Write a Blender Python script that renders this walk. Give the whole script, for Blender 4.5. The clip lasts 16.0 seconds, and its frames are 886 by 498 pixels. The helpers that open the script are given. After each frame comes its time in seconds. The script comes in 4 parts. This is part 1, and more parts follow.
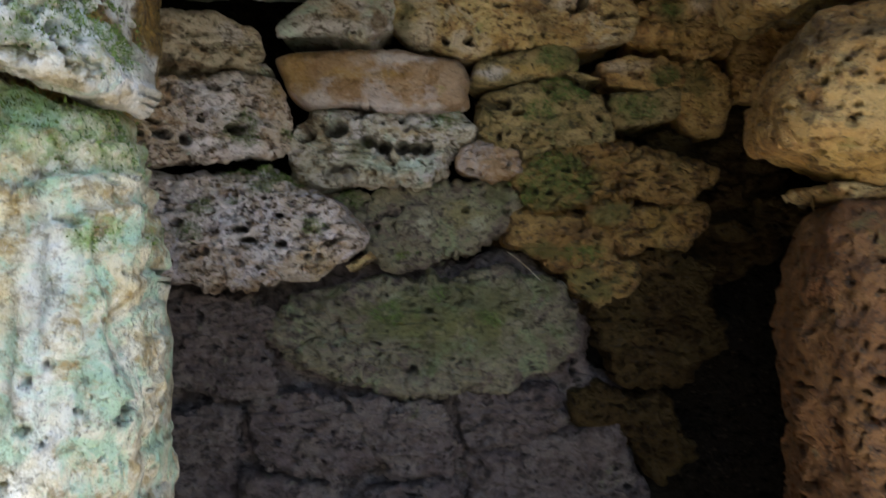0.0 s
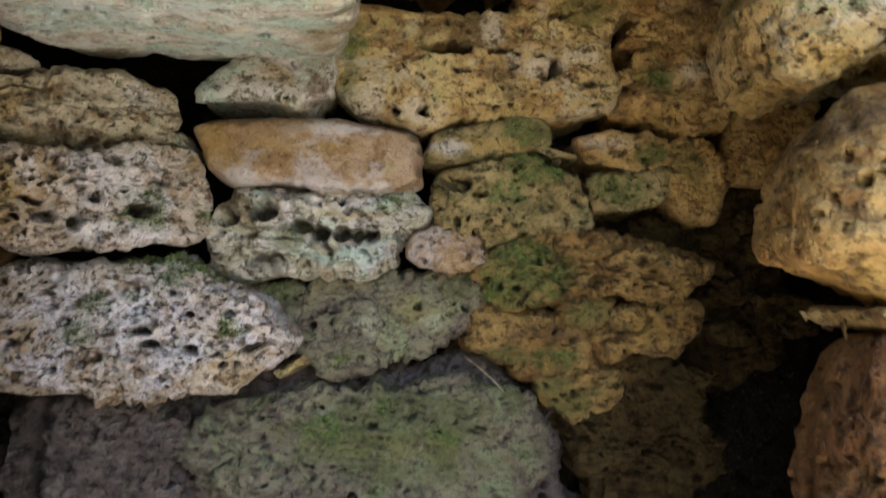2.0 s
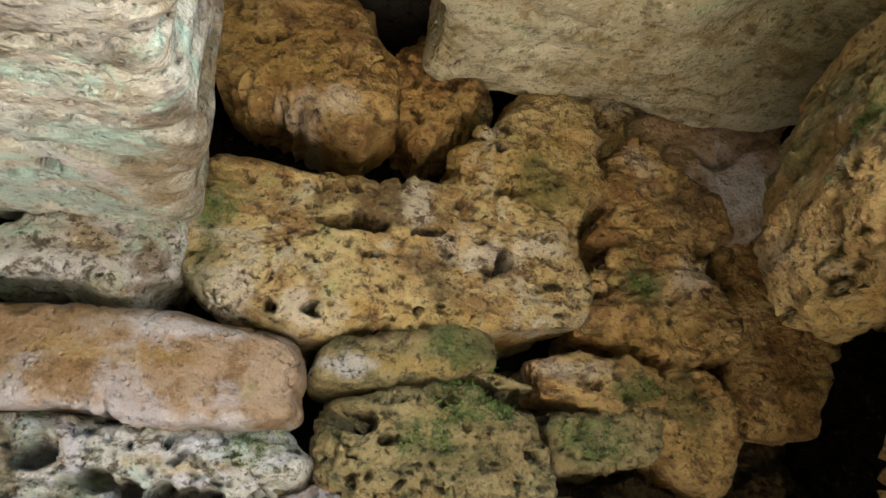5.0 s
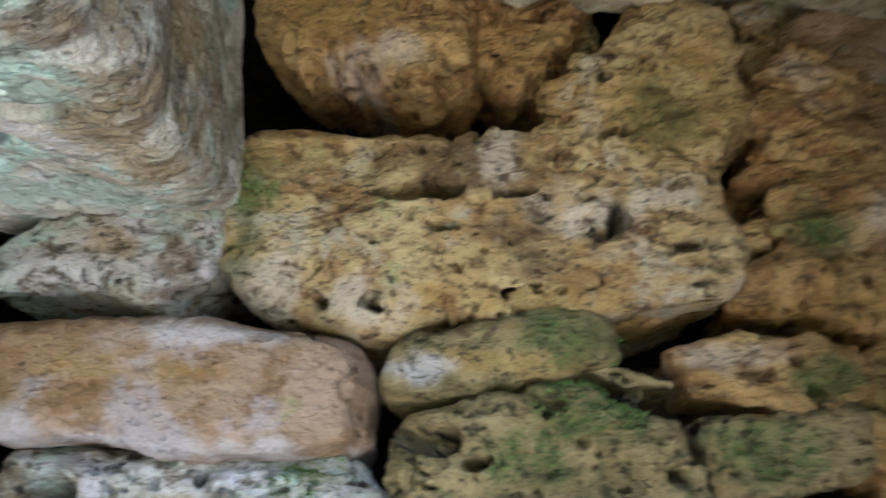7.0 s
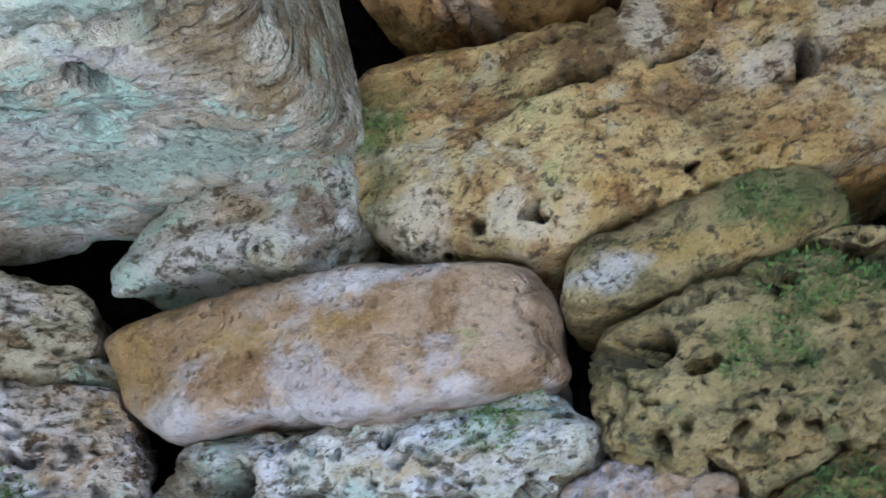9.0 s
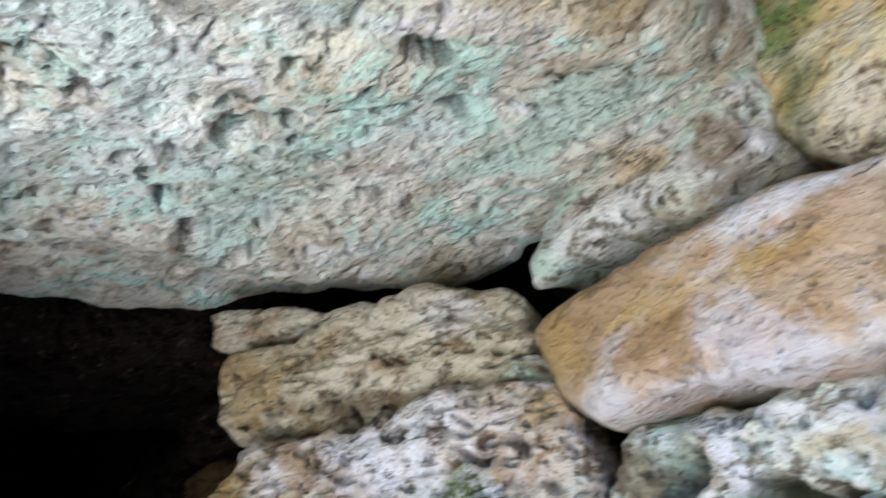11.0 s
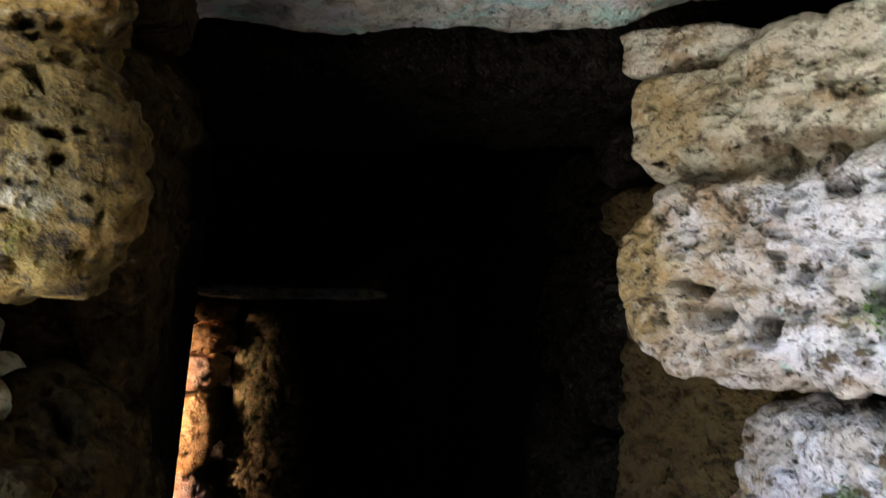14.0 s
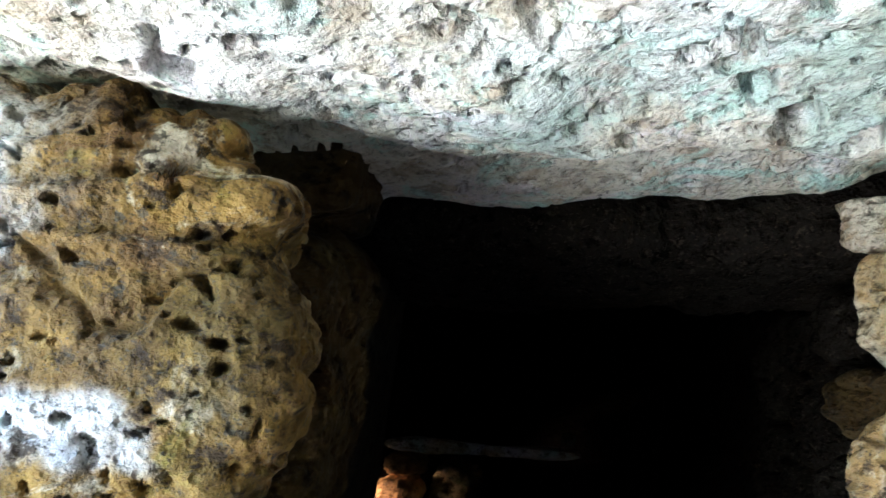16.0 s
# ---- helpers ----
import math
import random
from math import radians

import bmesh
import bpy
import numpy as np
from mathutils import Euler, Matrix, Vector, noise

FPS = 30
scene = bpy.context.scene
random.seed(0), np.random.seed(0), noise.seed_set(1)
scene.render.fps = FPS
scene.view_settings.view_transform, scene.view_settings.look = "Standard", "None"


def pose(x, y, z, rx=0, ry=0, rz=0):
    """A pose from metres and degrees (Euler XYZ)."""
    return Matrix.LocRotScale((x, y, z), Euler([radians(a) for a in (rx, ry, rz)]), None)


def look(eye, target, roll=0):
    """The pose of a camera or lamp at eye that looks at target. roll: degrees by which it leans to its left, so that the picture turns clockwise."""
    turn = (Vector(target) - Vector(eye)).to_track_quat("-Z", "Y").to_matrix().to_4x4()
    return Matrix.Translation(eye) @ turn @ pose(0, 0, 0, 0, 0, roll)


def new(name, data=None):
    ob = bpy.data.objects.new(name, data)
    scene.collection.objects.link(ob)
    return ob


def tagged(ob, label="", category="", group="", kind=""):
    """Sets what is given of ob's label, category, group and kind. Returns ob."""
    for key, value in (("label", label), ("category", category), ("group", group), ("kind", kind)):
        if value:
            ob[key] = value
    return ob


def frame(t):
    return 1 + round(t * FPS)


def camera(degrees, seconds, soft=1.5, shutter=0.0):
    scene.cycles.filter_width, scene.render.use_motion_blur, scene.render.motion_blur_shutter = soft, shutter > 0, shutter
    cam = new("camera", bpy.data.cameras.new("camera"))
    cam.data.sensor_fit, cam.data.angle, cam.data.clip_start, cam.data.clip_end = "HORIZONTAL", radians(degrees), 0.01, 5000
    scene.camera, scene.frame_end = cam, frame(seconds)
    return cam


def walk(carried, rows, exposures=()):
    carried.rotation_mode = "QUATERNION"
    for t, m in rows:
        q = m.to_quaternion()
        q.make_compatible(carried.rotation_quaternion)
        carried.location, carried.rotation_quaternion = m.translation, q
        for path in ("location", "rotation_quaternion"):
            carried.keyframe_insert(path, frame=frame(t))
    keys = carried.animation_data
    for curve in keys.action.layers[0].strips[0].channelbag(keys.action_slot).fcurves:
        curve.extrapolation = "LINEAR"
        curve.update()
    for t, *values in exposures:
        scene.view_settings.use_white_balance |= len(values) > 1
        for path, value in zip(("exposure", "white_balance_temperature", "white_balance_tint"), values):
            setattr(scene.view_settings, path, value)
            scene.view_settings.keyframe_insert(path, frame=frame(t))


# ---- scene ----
cam = camera(58.0, 16.0, soft=1.5, shutter=0.4)
EXPOSURES = [(0, 1.85, 6600, 11), (0.5, 2.25, 6600, 11), (1.5, 2.65, 6700, 11), (2.5, 2.95, 6900, 11), (3.5, 3.1, 6900, 11), (6.5, 3.2, 5900, 10), (8, 3.15, 4950, 9), (10.5, 3.6, 5200, 10), (11, 3.75, 5400, 9), (12, 3.85, 5900, 11), (13.5, 3.6, 5900, 10), (14.5, 3.95, 5700, 8), (16, 4.35, 5300, 6)]
PATH = [
    (0, (0.003, 0.012, 1.357), (0.012, 2.012, 1.352), 0.1),
    (0.5, (0.091, 0.091, 1.382), (-0.077, 2.083, 1.455), 0.3),
    (1, (0.116, 0.162, 1.401), (-0.058, 2.154, 1.402), 0.7),
    (1.5, (0.105, 0.277, 1.427), (0.088, 2.277, 1.432), 0.4),
    (2, (0.083, 0.404, 1.494), (0.148, 2.399, 1.623), 0.8),
    (2.5, (0.05, 0.48, 1.538), (0.174, 2.462, 1.773), 1.7),
    (3, (0.059, 0.532, 1.554), (0.272, 2.496, 1.866), 1.5),
    (3.5, (0.112, 0.666, 1.56), (0.349, 2.609, 1.967), 2.5),
    (4, (0.144, 0.853, 1.566), (0.377, 2.79, 2.003), 3.0),
    (4.2, (0.122, 0.92, 1.584), (0.401, 2.838, 2.079), 3.0),
    (6.5, (0.236, 1.314, 1.645), (0.394, 3.164, 2.391), 0.9),
    (7, (0.306, 1.429, 1.66), (0.113, 3.286, 2.379), 1.7),
    (7.5, (0.288, 1.503, 1.673), (-0.193, 3.33, 2.329), 0.2),
    (8, (0.245, 1.572, 1.677), (-0.141, 3.374, 2.455), -3.1),
    (8.2, (0.234, 1.589, 1.663), (-0.152, 3.395, 2.43), -3.3),
    (10.3, (0.221, 1.674, 1.507), (-0.715, 3.127, 2.514), -9.9),
    (10.5, (0.236, 1.721, 1.536), (-0.834, 3.057, 2.57), -7.3),
    (11, (0.212, 1.795, 1.549), (-1.207, 2.849, 2.485), -2.1),
    (11.5, (0.165, 1.773, 1.574), (-1.478, 2.661, 2.291), -0.2),
    (12, (0.147, 1.832, 1.549), (-1.648, 2.535, 2.082), 2.3),
    (12.5, (0.163, 1.882, 1.566), (-1.743, 2.403, 1.872), 2.2),
    (13, (0.156, 1.887, 1.574), (-1.8, 2.25, 1.787), 2.3),
    (13.5, (0.148, 1.875, 1.608), (-1.833, 2.12, 1.73), 4.1),
    (14, (0.114, 1.831, 1.643), (-1.861, 2.086, 1.821), 5.3),
    (14.5, (0.092, 1.791, 1.658), (-1.875, 1.978, 1.964), 5.9),
    (15, (0.075, 1.804, 1.679), (-1.899, 1.805, 2.004), 7.4),
    (15.5, (0.067, 1.828, 1.709), (-1.875, 1.7, 2.17), 7.5),
    (16, (0.057, 1.848, 1.714), (-1.871, 1.579, 2.175), 8.3),
]
walk(cam, [(t, look(eye, target, roll)) for t, eye, target, roll in PATH], exposures=EXPOSURES)

# ---- world, sun, exposure ----
world = bpy.data.worlds.new("sky")
scene.world = world
world.use_nodes = True
wn = world.node_tree
sky = wn.nodes.new("ShaderNodeTexSky")
sky.sky_type, sky.sun_disc = "NISHITA", False
sky.sun_elevation, sky.sun_rotation = radians(82), radians(153)
wn.links.new(sky.outputs[0], wn.nodes["Background"].inputs[0])
wn.nodes["Background"].inputs[1].default_value = 0.14
sun = new("sun", bpy.data.lights.new("sun", "SUN"))
sun.data.energy, sun.data.angle, sun.data.color = 5.0, radians(4), (1.0, 0.97, 0.93)
sun.matrix_world = look((0.06, -0.12, 1.0), (0, 0, 0))
# daylight falling in through the second doorway of the side chamber
gap_light = new("side_doorway_daylight", bpy.data.lights.new("side_doorway_daylight", "AREA"))
gap_light.data.shape, gap_light.data.size, gap_light.data.size_y = "RECTANGLE", 0.25, 0.8
gap_light.data.energy, gap_light.data.color, gap_light.data.spread = 1.7, (1.0, 0.62, 0.43), radians(35)
gap_light.matrix_world = look((-2.95, 0.86, 1.08), (-3.45, 1.3, 1.06))


# ---- noise for rough stone ----
def hashed(ix, iy, iz, seed):
    h = (ix * 374761393 + iy * 668265263 + iz * 2147483647 + seed * 1274126177) & 0xFFFFFFFF
    h = ((h ^ (h >> 13)) * 1103515245 + 12345) & 0xFFFFFFFF
    h = ((h ^ (h >> 16)) * 2246822519) & 0xFFFFFFFF
    return (h ^ (h >> 15)) & 0xFFFFFFFF


def value_noise(p, seed=0):
    """Smooth noise, -1 to 1, at the rows of p."""
    i = np.floor(p).astype(np.int64)
    f = p - i
    f = f * f * f * (f * (f * 6 - 15) + 10)
    out = np.zeros(len(p))
    for dx in (0, 1):
        for dy in (0, 1):
            for dz in (0, 1):
                w = (f[:, 0] if dx else 1 - f[:, 0]) * (f[:, 1] if dy else 1 - f[:, 1]) * (f[:, 2] if dz else 1 - f[:, 2])
                out += w * (hashed(i[:, 0] + dx, i[:, 1] + dy, i[:, 2] + dz, seed) / 2147483648.0 - 1)
    return out


def fbm(p, octaves=3, seed=0):
    total, gain = np.zeros(len(p)), 1.0
    for o in range(octaves):
        total += gain * value_noise(p * 2**o + 17.3 * o, seed + o)
        gain *= 0.5
    return total


def cells(p, seed=0, share=1.0):
    """Distance to the nearest of scattered points, one in each unit cell; only a share of the cells has one."""
    i = np.floor(p).astype(np.int64)
    best = np.full(len(p), 9.0)
    for dx in (-1, 0, 1):
        for dy in (-1, 0, 1):
            for dz in (-1, 0, 1):
                c = i + (dx, dy, dz)
                at = [hashed(c[:, 0], c[:, 1], c[:, 2], seed + k) / 4294967296.0 for k in range(4)]
                d = np.sqrt(sum((p[:, k] - c[:, k] - at[k]) ** 2 for k in range(3)))
                best = np.minimum(best, np.where(at[3] < share, d / (0.55 + 0.6 * at[3] / share), 9.0))
    return best


def ramp(a, b, x):
    s = np.clip((x - a) / (b - a), 0, 1)
    return s * s * (3 - 2 * s)


# ---- materials ----
def link(nt, a, b):
    nt.links.new(a, b)


def rock_material(name, base, second, stain, mint=0.0, mint_colour=(0.42, 0.55, 0.48), moss_colour=(0.055, 0.085, 0.02), grey=(0.5, 0.46, 0.47), grey_amount=0.0, gloss=0.75, dirt=1.3, shine=0.35, crust=(0.64, 0.60, 0.62), ochre=(0.38, 0.23, 0.06), umber=(0.12, 0.065, 0.025)):
    """Weathered limestone: two tones, stains, pale crusts, dark specks; moss where the mesh says so."""
    m = bpy.data.materials.new(name)
    m.use_nodes = True
    nt = m.node_tree
    n = nt.nodes
    bsdf = n["Principled BSDF"]
    geo = n.new("ShaderNodeNewGeometry")
    info = n.new("ShaderNodeObjectInfo")
    shift = n.new("ShaderNodeVectorMath")
    shift.operation = "MULTIPLY_ADD"
    link(nt, info.outputs["Random"], shift.inputs[0])
    shift.inputs[1].default_value = (7.0, 3.0, 5.0)
    link(nt, geo.outputs["Position"], shift.inputs[2])

    def tex(scale, detail, rough, stretch=(1, 1, 1), warp=0.0):
        mp = n.new("ShaderNodeMapping")
        mp.inputs["Scale"].default_value = stretch
        link(nt, shift.outputs[0], mp.inputs[0])
        t = n.new("ShaderNodeTexNoise")
        t.inputs["Scale"].default_value, t.inputs["Detail"].default_value, t.inputs["Roughness"].default_value = scale, detail, rough
        t.inputs["Distortion"].default_value = warp
        link(nt, mp.outputs[0], t.inputs[0])
        return t.outputs["Fac"]

    def step(fac, a, b):
        r = n.new("ShaderNodeMapRange")
        r.inputs[1].default_value, r.inputs[2].default_value = a, b
        link(nt, fac, r.inputs[0])
        return r.outputs[0]

    def times(a, b):
        k = n.new("ShaderNodeMath")
        k.operation = "MULTIPLY"
        link(nt, a, k.inputs[0])
        if isinstance(b, float):
            k.inputs[1].default_value = b
        else:
            link(nt, b, k.inputs[1])
        return k.outputs[0]

    def mix(fac, a, b, mode="MIX"):
        k = n.new("ShaderNodeMix")
        k.data_type, k.blend_type = "RGBA", mode
        if isinstance(fac, float):
            k.inputs[0].default_value = fac
        else:
            link(nt, fac, k.inputs[0])
        for socket, v in ((k.inputs[6], a), (k.inputs[7], b)):
            if isinstance(v, tuple):
                socket.default_value = (*v, 1)
            else:
                link(nt, v, socket)
        return k.outputs[2]

    def patch(kind, scale, strength):
        """A stain that the mesh places, mottled and ragged by noise."""
        at = n.new("ShaderNodeAttribute")
        at.attribute_name = kind
        ragged = n.new("ShaderNodeMath")
        ragged.operation = "MULTIPLY_ADD"
        link(nt, tex(scale, 9.0, 0.76, warp=0.8), ragged.inputs[0])
        ragged.inputs[1].default_value, ragged.inputs[2].default_value = 2.6, -1.3
        k = n.new("ShaderNodeMath")
        k.operation = "ADD"
        link(nt, at.outputs["Fac"], k.inputs[0])
        link(nt, ragged.outputs[0], k.inputs[1])
        return times(times(step(k.outputs[0], 0.25, 0.95), at.outputs["Fac"]), strength)

    broad = tex(4.5, 6.0, 0.62, warp=0.8)
    mid = tex(13.0, 8.0, 0.68, (1, 1, 1.4), 0.6)
    fine = tex(70.0, 5.0, 0.7)
    speck = tex(150.0, 2.0, 0.6, (1, 1, 1.8))
    colour = mix(step(broad, 0.36, 0.60), base, second)
    colour = mix(times(step(mid, 0.48, 0.60), 0.85), colour, stain)
    if grey_amount:
        colour = mix(times(step(tex(7.0, 8.0, 0.72, warp=0.7), 0.62 - 0.3 * grey_amount, 0.70 - 0.3 * grey_amount), 0.85), colour, grey)
    if mint:
        colour = mix(times(step(tex(8.0, 8.0, 0.7, warp=0.9), 0.66 - 0.3 * mint, 0.76 - 0.3 * mint), 0.85), colour, mint_colour)
    colour = mix(patch("umber", 16.0, 0.85), colour, umber)
    colour = mix(patch("ochre", 14.0, 0.6), colour, ochre)
    colour = mix(patch("mint", 15.0, 0.7), colour, (0.46, 0.60, 0.52))
    colour = mix(patch("crust", 20.0, 0.62), colour, crust)
    colour = mix(times(step(fine, 0.50, 0.66), 0.45), colour, mix(0.45, colour, tuple(min(0.85, c * 1.8) for c in second)))
    colour = mix(times(step(tex(26.0, 7.0, 0.74, (1, 1, 1.4), 0.25), 0.53, 0.61), 0.68 * dirt), colour, tuple(c * 0.3 for c in stain))
    colour = mix(times(step(tex(52.0, 5.0, 0.62, (1, 1, 1.2), 0.2), 0.60, 0.655), 0.6 * dirt), colour, (0.045, 0.035, 0.025))
    colour = mix(times(step(speck, 0.60, 0.70), 0.55 * dirt), colour, (0.05, 0.04, 0.03))
    # pits and holes: their dirt and shade mixed in as dark colour
    pit_dirt_shade = n.new("ShaderNodeAttribute")
    pit_dirt_shade.attribute_name = "pit_dirt_shade"
    colour = mix(times(pit_dirt_shade.outputs["Fac"], 0.93), colour, (0.030, 0.021, 0.014))
    colour = mix(patch("algae", 28.0, 0.62), colour, (0.075, 0.085, 0.022))
    moss = n.new("ShaderNodeAttribute")
    moss.attribute_name = "moss"
    mossy = times(times(moss.outputs["Fac"], step(tex(34.0, 6.0, 0.75), 0.42, 0.6)), 0.7)
    green = mix(step(tex(40.0, 3.0, 0.6), 0.4, 0.6), moss_colour, tuple(c * 1.9 for c in moss_colour))
    colour = mix(mossy, colour, green)
    link(nt, colour, bsdf.inputs["Base Color"])
    bsdf.inputs["Roughness"].default_value = gloss
    bsdf.inputs["Specular IOR Level"].default_value = shine
    pitted = n.new("ShaderNodeTexVoronoi")
    pitted.inputs["Scale"].default_value = 62.0
    link(nt, shift.outputs[0], pitted.inputs[0])
    height = n.new("ShaderNodeMath")
    height.operation = "ADD"
    knobs = n.new("ShaderNodeMath")
    knobs.operation = "MULTIPLY_ADD"
    link(nt, tex(30.0, 5.0, 0.6, (1, 1, 1.2)), knobs.inputs[0])
    knobs.inputs[1].default_value = 1.9
    link(nt, times(fine, 0.9), knobs.inputs[2])
    link(nt, knobs.outputs[0], height.inputs[0])
    link(nt, times(step(pitted.outputs["Distance"], 0.12, 0.3), 0.5), height.inputs[1])
    bump = n.new("ShaderNodeBump")
    bump.inputs["Strength"].default_value, bump.inputs["Distance"].default_value = 0.9, 0.011
    link(nt, height.outputs[0], bump.inputs["Height"])
    link(nt, bump.outputs[0], bsdf.inputs["Normal"])
    return m


MAT = {
    "tan": rock_material("tan_limestone", (0.42, 0.25, 0.09), (0.52, 0.38, 0.18), (0.26, 0.125, 0.038), mint=0.24, mint_colour=(0.36, 0.34, 0.14), grey_amount=0.3, grey=(0.50, 0.42, 0.31), gloss=0.55, crust=(0.64, 0.54, 0.45)),
    "rust": rock_material("rust_limestone", (0.38, 0.19, 0.055), (0.48, 0.31, 0.12), (0.19, 0.08, 0.02), mint=0.22, mint_colour=(0.28, 0.25, 0.07), gloss=0.5, crust=(0.60, 0.49, 0.38), dirt=1.1),
    "olive": rock_material("olive_limestone", (0.27, 0.18, 0.07), (0.36, 0.27, 0.13), (0.13, 0.10, 0.035), mint=0.34, mint_colour=(0.15, 0.17, 0.06)),
    "violet": rock_material("violet_grey_limestone", (0.46, 0.36, 0.27), (0.57, 0.48, 0.45), (0.30, 0.18, 0.09), mint=0.1, grey_amount=0.3, grey=(0.66, 0.59, 0.64), dirt=1.5, crust=(0.74, 0.69, 0.73), umber=(0.22, 0.13, 0.06)),
    "rose": rock_material("rose_brown_limestone", (0.33, 0.20, 0.10), (0.41, 0.28, 0.19), (0.24, 0.125, 0.045), mint=0.2, mint_colour=(0.32, 0.27, 0.12), grey_amount=0.34, grey=(0.46, 0.38, 0.37), dirt=0.5, gloss=0.5),
    "pale": rock_material("pale_crusted_limestone", (0.44, 0.40, 0.31), (0.52, 0.47, 0.40), (0.26, 0.18, 0.09), mint=0.42, mint_colour=(0.40, 0.50, 0.41), grey_amount=0.3, grey=(0.58, 0.52, 0.53)),
    "mint": rock_material("mint_lichen_limestone", (0.68, 0.61, 0.48), (0.78, 0.73, 0.64), (0.46, 0.36, 0.24), mint=0.5, mint_colour=(0.54, 0.74, 0.64), grey_amount=0.25, grey=(0.74, 0.68, 0.68), dirt=0.75, crust=(0.82, 0.80, 0.76), ochre=(0.42, 0.30, 0.15), umber=(0.14, 0.085, 0.04)),
    "dim": rock_material("grey_green_rock", (0.155, 0.13, 0.09), (0.215, 0.19, 0.125), (0.12, 0.085, 0.075), crust=(0.40, 0.40, 0.30), ochre=(0.25, 0.22, 0.08), mint=0.4, mint_colour=(0.20, 0.24, 0.13)),
    "plum": rock_material("plum_earth_rock", (0.115, 0.083, 0.080), (0.16, 0.125, 0.11), (0.07, 0.046, 0.042), mint=0.15, mint_colour=(0.17, 0.18, 0.09)),
    "jamb": rock_material("lichen_jamb_limestone", (0.56, 0.46, 0.26), (0.70, 0.65, 0.52), (0.30, 0.19, 0.05), mint=0.6, mint_colour=(0.36, 0.54, 0.38), grey_amount=0.12, grey=(0.78, 0.75, 0.70), moss_colour=(0.10, 0.19, 0.03), dirt=0.8, gloss=0.4, shine=0.5, crust=(0.80, 0.78, 0.74), ochre=(0.38, 0.25, 0.07)),
    "chalk": rock_material("chalky_white_limestone", (0.66, 0.62, 0.56), (0.70, 0.66, 0.62), (0.48, 0.38, 0.24), mint=0.15, grey_amount=0.3, grey=(0.74, 0.71, 0.70), moss_colour=(0.09, 0.15, 0.035), dirt=0.6),
    "plate": rock_material("layered_tan_limestone", (0.47, 0.39, 0.28), (0.53, 0.46, 0.36), (0.32, 0.21, 0.11), mint=0.15, mint_colour=(0.42, 0.46, 0.34), dirt=1.3),
    "jambup": rock_material("pale_jamb_limestone", (0.20, 0.115, 0.022), (0.30, 0.19, 0.045), (0.09, 0.042, 0.010), mint=0.36, mint_colour=(0.17, 0.15, 0.02), grey_amount=0.22, grey=(0.66, 0.60, 0.48), moss_colour=(0.09, 0.15, 0.035), crust=(0.84, 0.84, 0.84), ochre=(0.12, 0.08, 0.015), umber=(0.085, 0.045, 0.010), dirt=1.4),
    # shade of the deep passage and wall gaps, put into the rock's colour
    "near_black": rock_material("shade_black_rock", (0.013, 0.010, 0.008), (0.017, 0.014, 0.011), (0.010, 0.008, 0.006), shine=0.0),
    "cream": rock_material("cream_limestone", (0.58, 0.47, 0.28), (0.68, 0.59, 0.40), (0.40, 0.28, 0.12), mint=0.3, mint_colour=(0.50, 0.50, 0.30), dirt=0.8),
    # brown stone, darkened in colour for the shade of the lower right
    "brown": rock_material("shaded_brown_limestone", (0.24, 0.125, 0.038), (0.31, 0.19, 0.065), (0.11, 0.05, 0.014), mint=0.3, mint_colour=(0.13, 0.125, 0.035), gloss=0.5),
    "red": rock_material("red_brown_limestone", (0.17, 0.07, 0.024), (0.22, 0.105, 0.036), (0.11, 0.045, 0.018), mint=0.2, mint_colour=(0.16, 0.14, 0.05), gloss=0.5),
    # olive-brown rock with the shade of passage and corners put into its colour
    "shaded_olive": rock_material("shade_dark_olive_rock", (0.048, 0.028, 0.010), (0.065, 0.043, 0.016), (0.028, 0.015, 0.006), mint=0.15, mint_colour=(0.048, 0.042, 0.012), shine=0.08, ochre=(0.14, 0.08, 0.028)),
    # earth colour kept dark to stand in for the unlit passage
    "earth": rock_material("darkened_earth", (0.04, 0.03, 0.022), (0.05, 0.04, 0.03), (0.03, 0.025, 0.02), shine=0.05),
}


# ---- builders ----
def mesh_object(name, verts, faces, material, parent=None):
    me = bpy.data.meshes.new(name)
    me.from_pydata(verts, [], faces)
    me.update()
    if isinstance(material, str):
        material = MAT[material]
    me.materials.append(material)
    ob = new(name, me)
    if parent is not None:
        ob.parent = parent
    return ob


def slab_box(bm, x0, x1, y0, y1, z0, z1):
    made = bmesh.ops.create_cube(bm, size=1)
    bmesh.ops.transform(bm, matrix=Matrix.LocRotScale(((x0 + x1) / 2, (y0 + y1) / 2, (z0 + z1) / 2), None, (x1 - x0, y1 - y0, z1 - z0)), verts=made["verts"])


def boxes(name, spans, material, label="", category=""):
    bm = bmesh.new()
    for s in spans:
        slab_box(bm, *s)
    me = bpy.data.meshes.new(name)
    bm.to_mesh(me)
    bm.free()
    me.materials.append(MAT[material])
    return tagged(new(name, me), label, category, kind="structure")


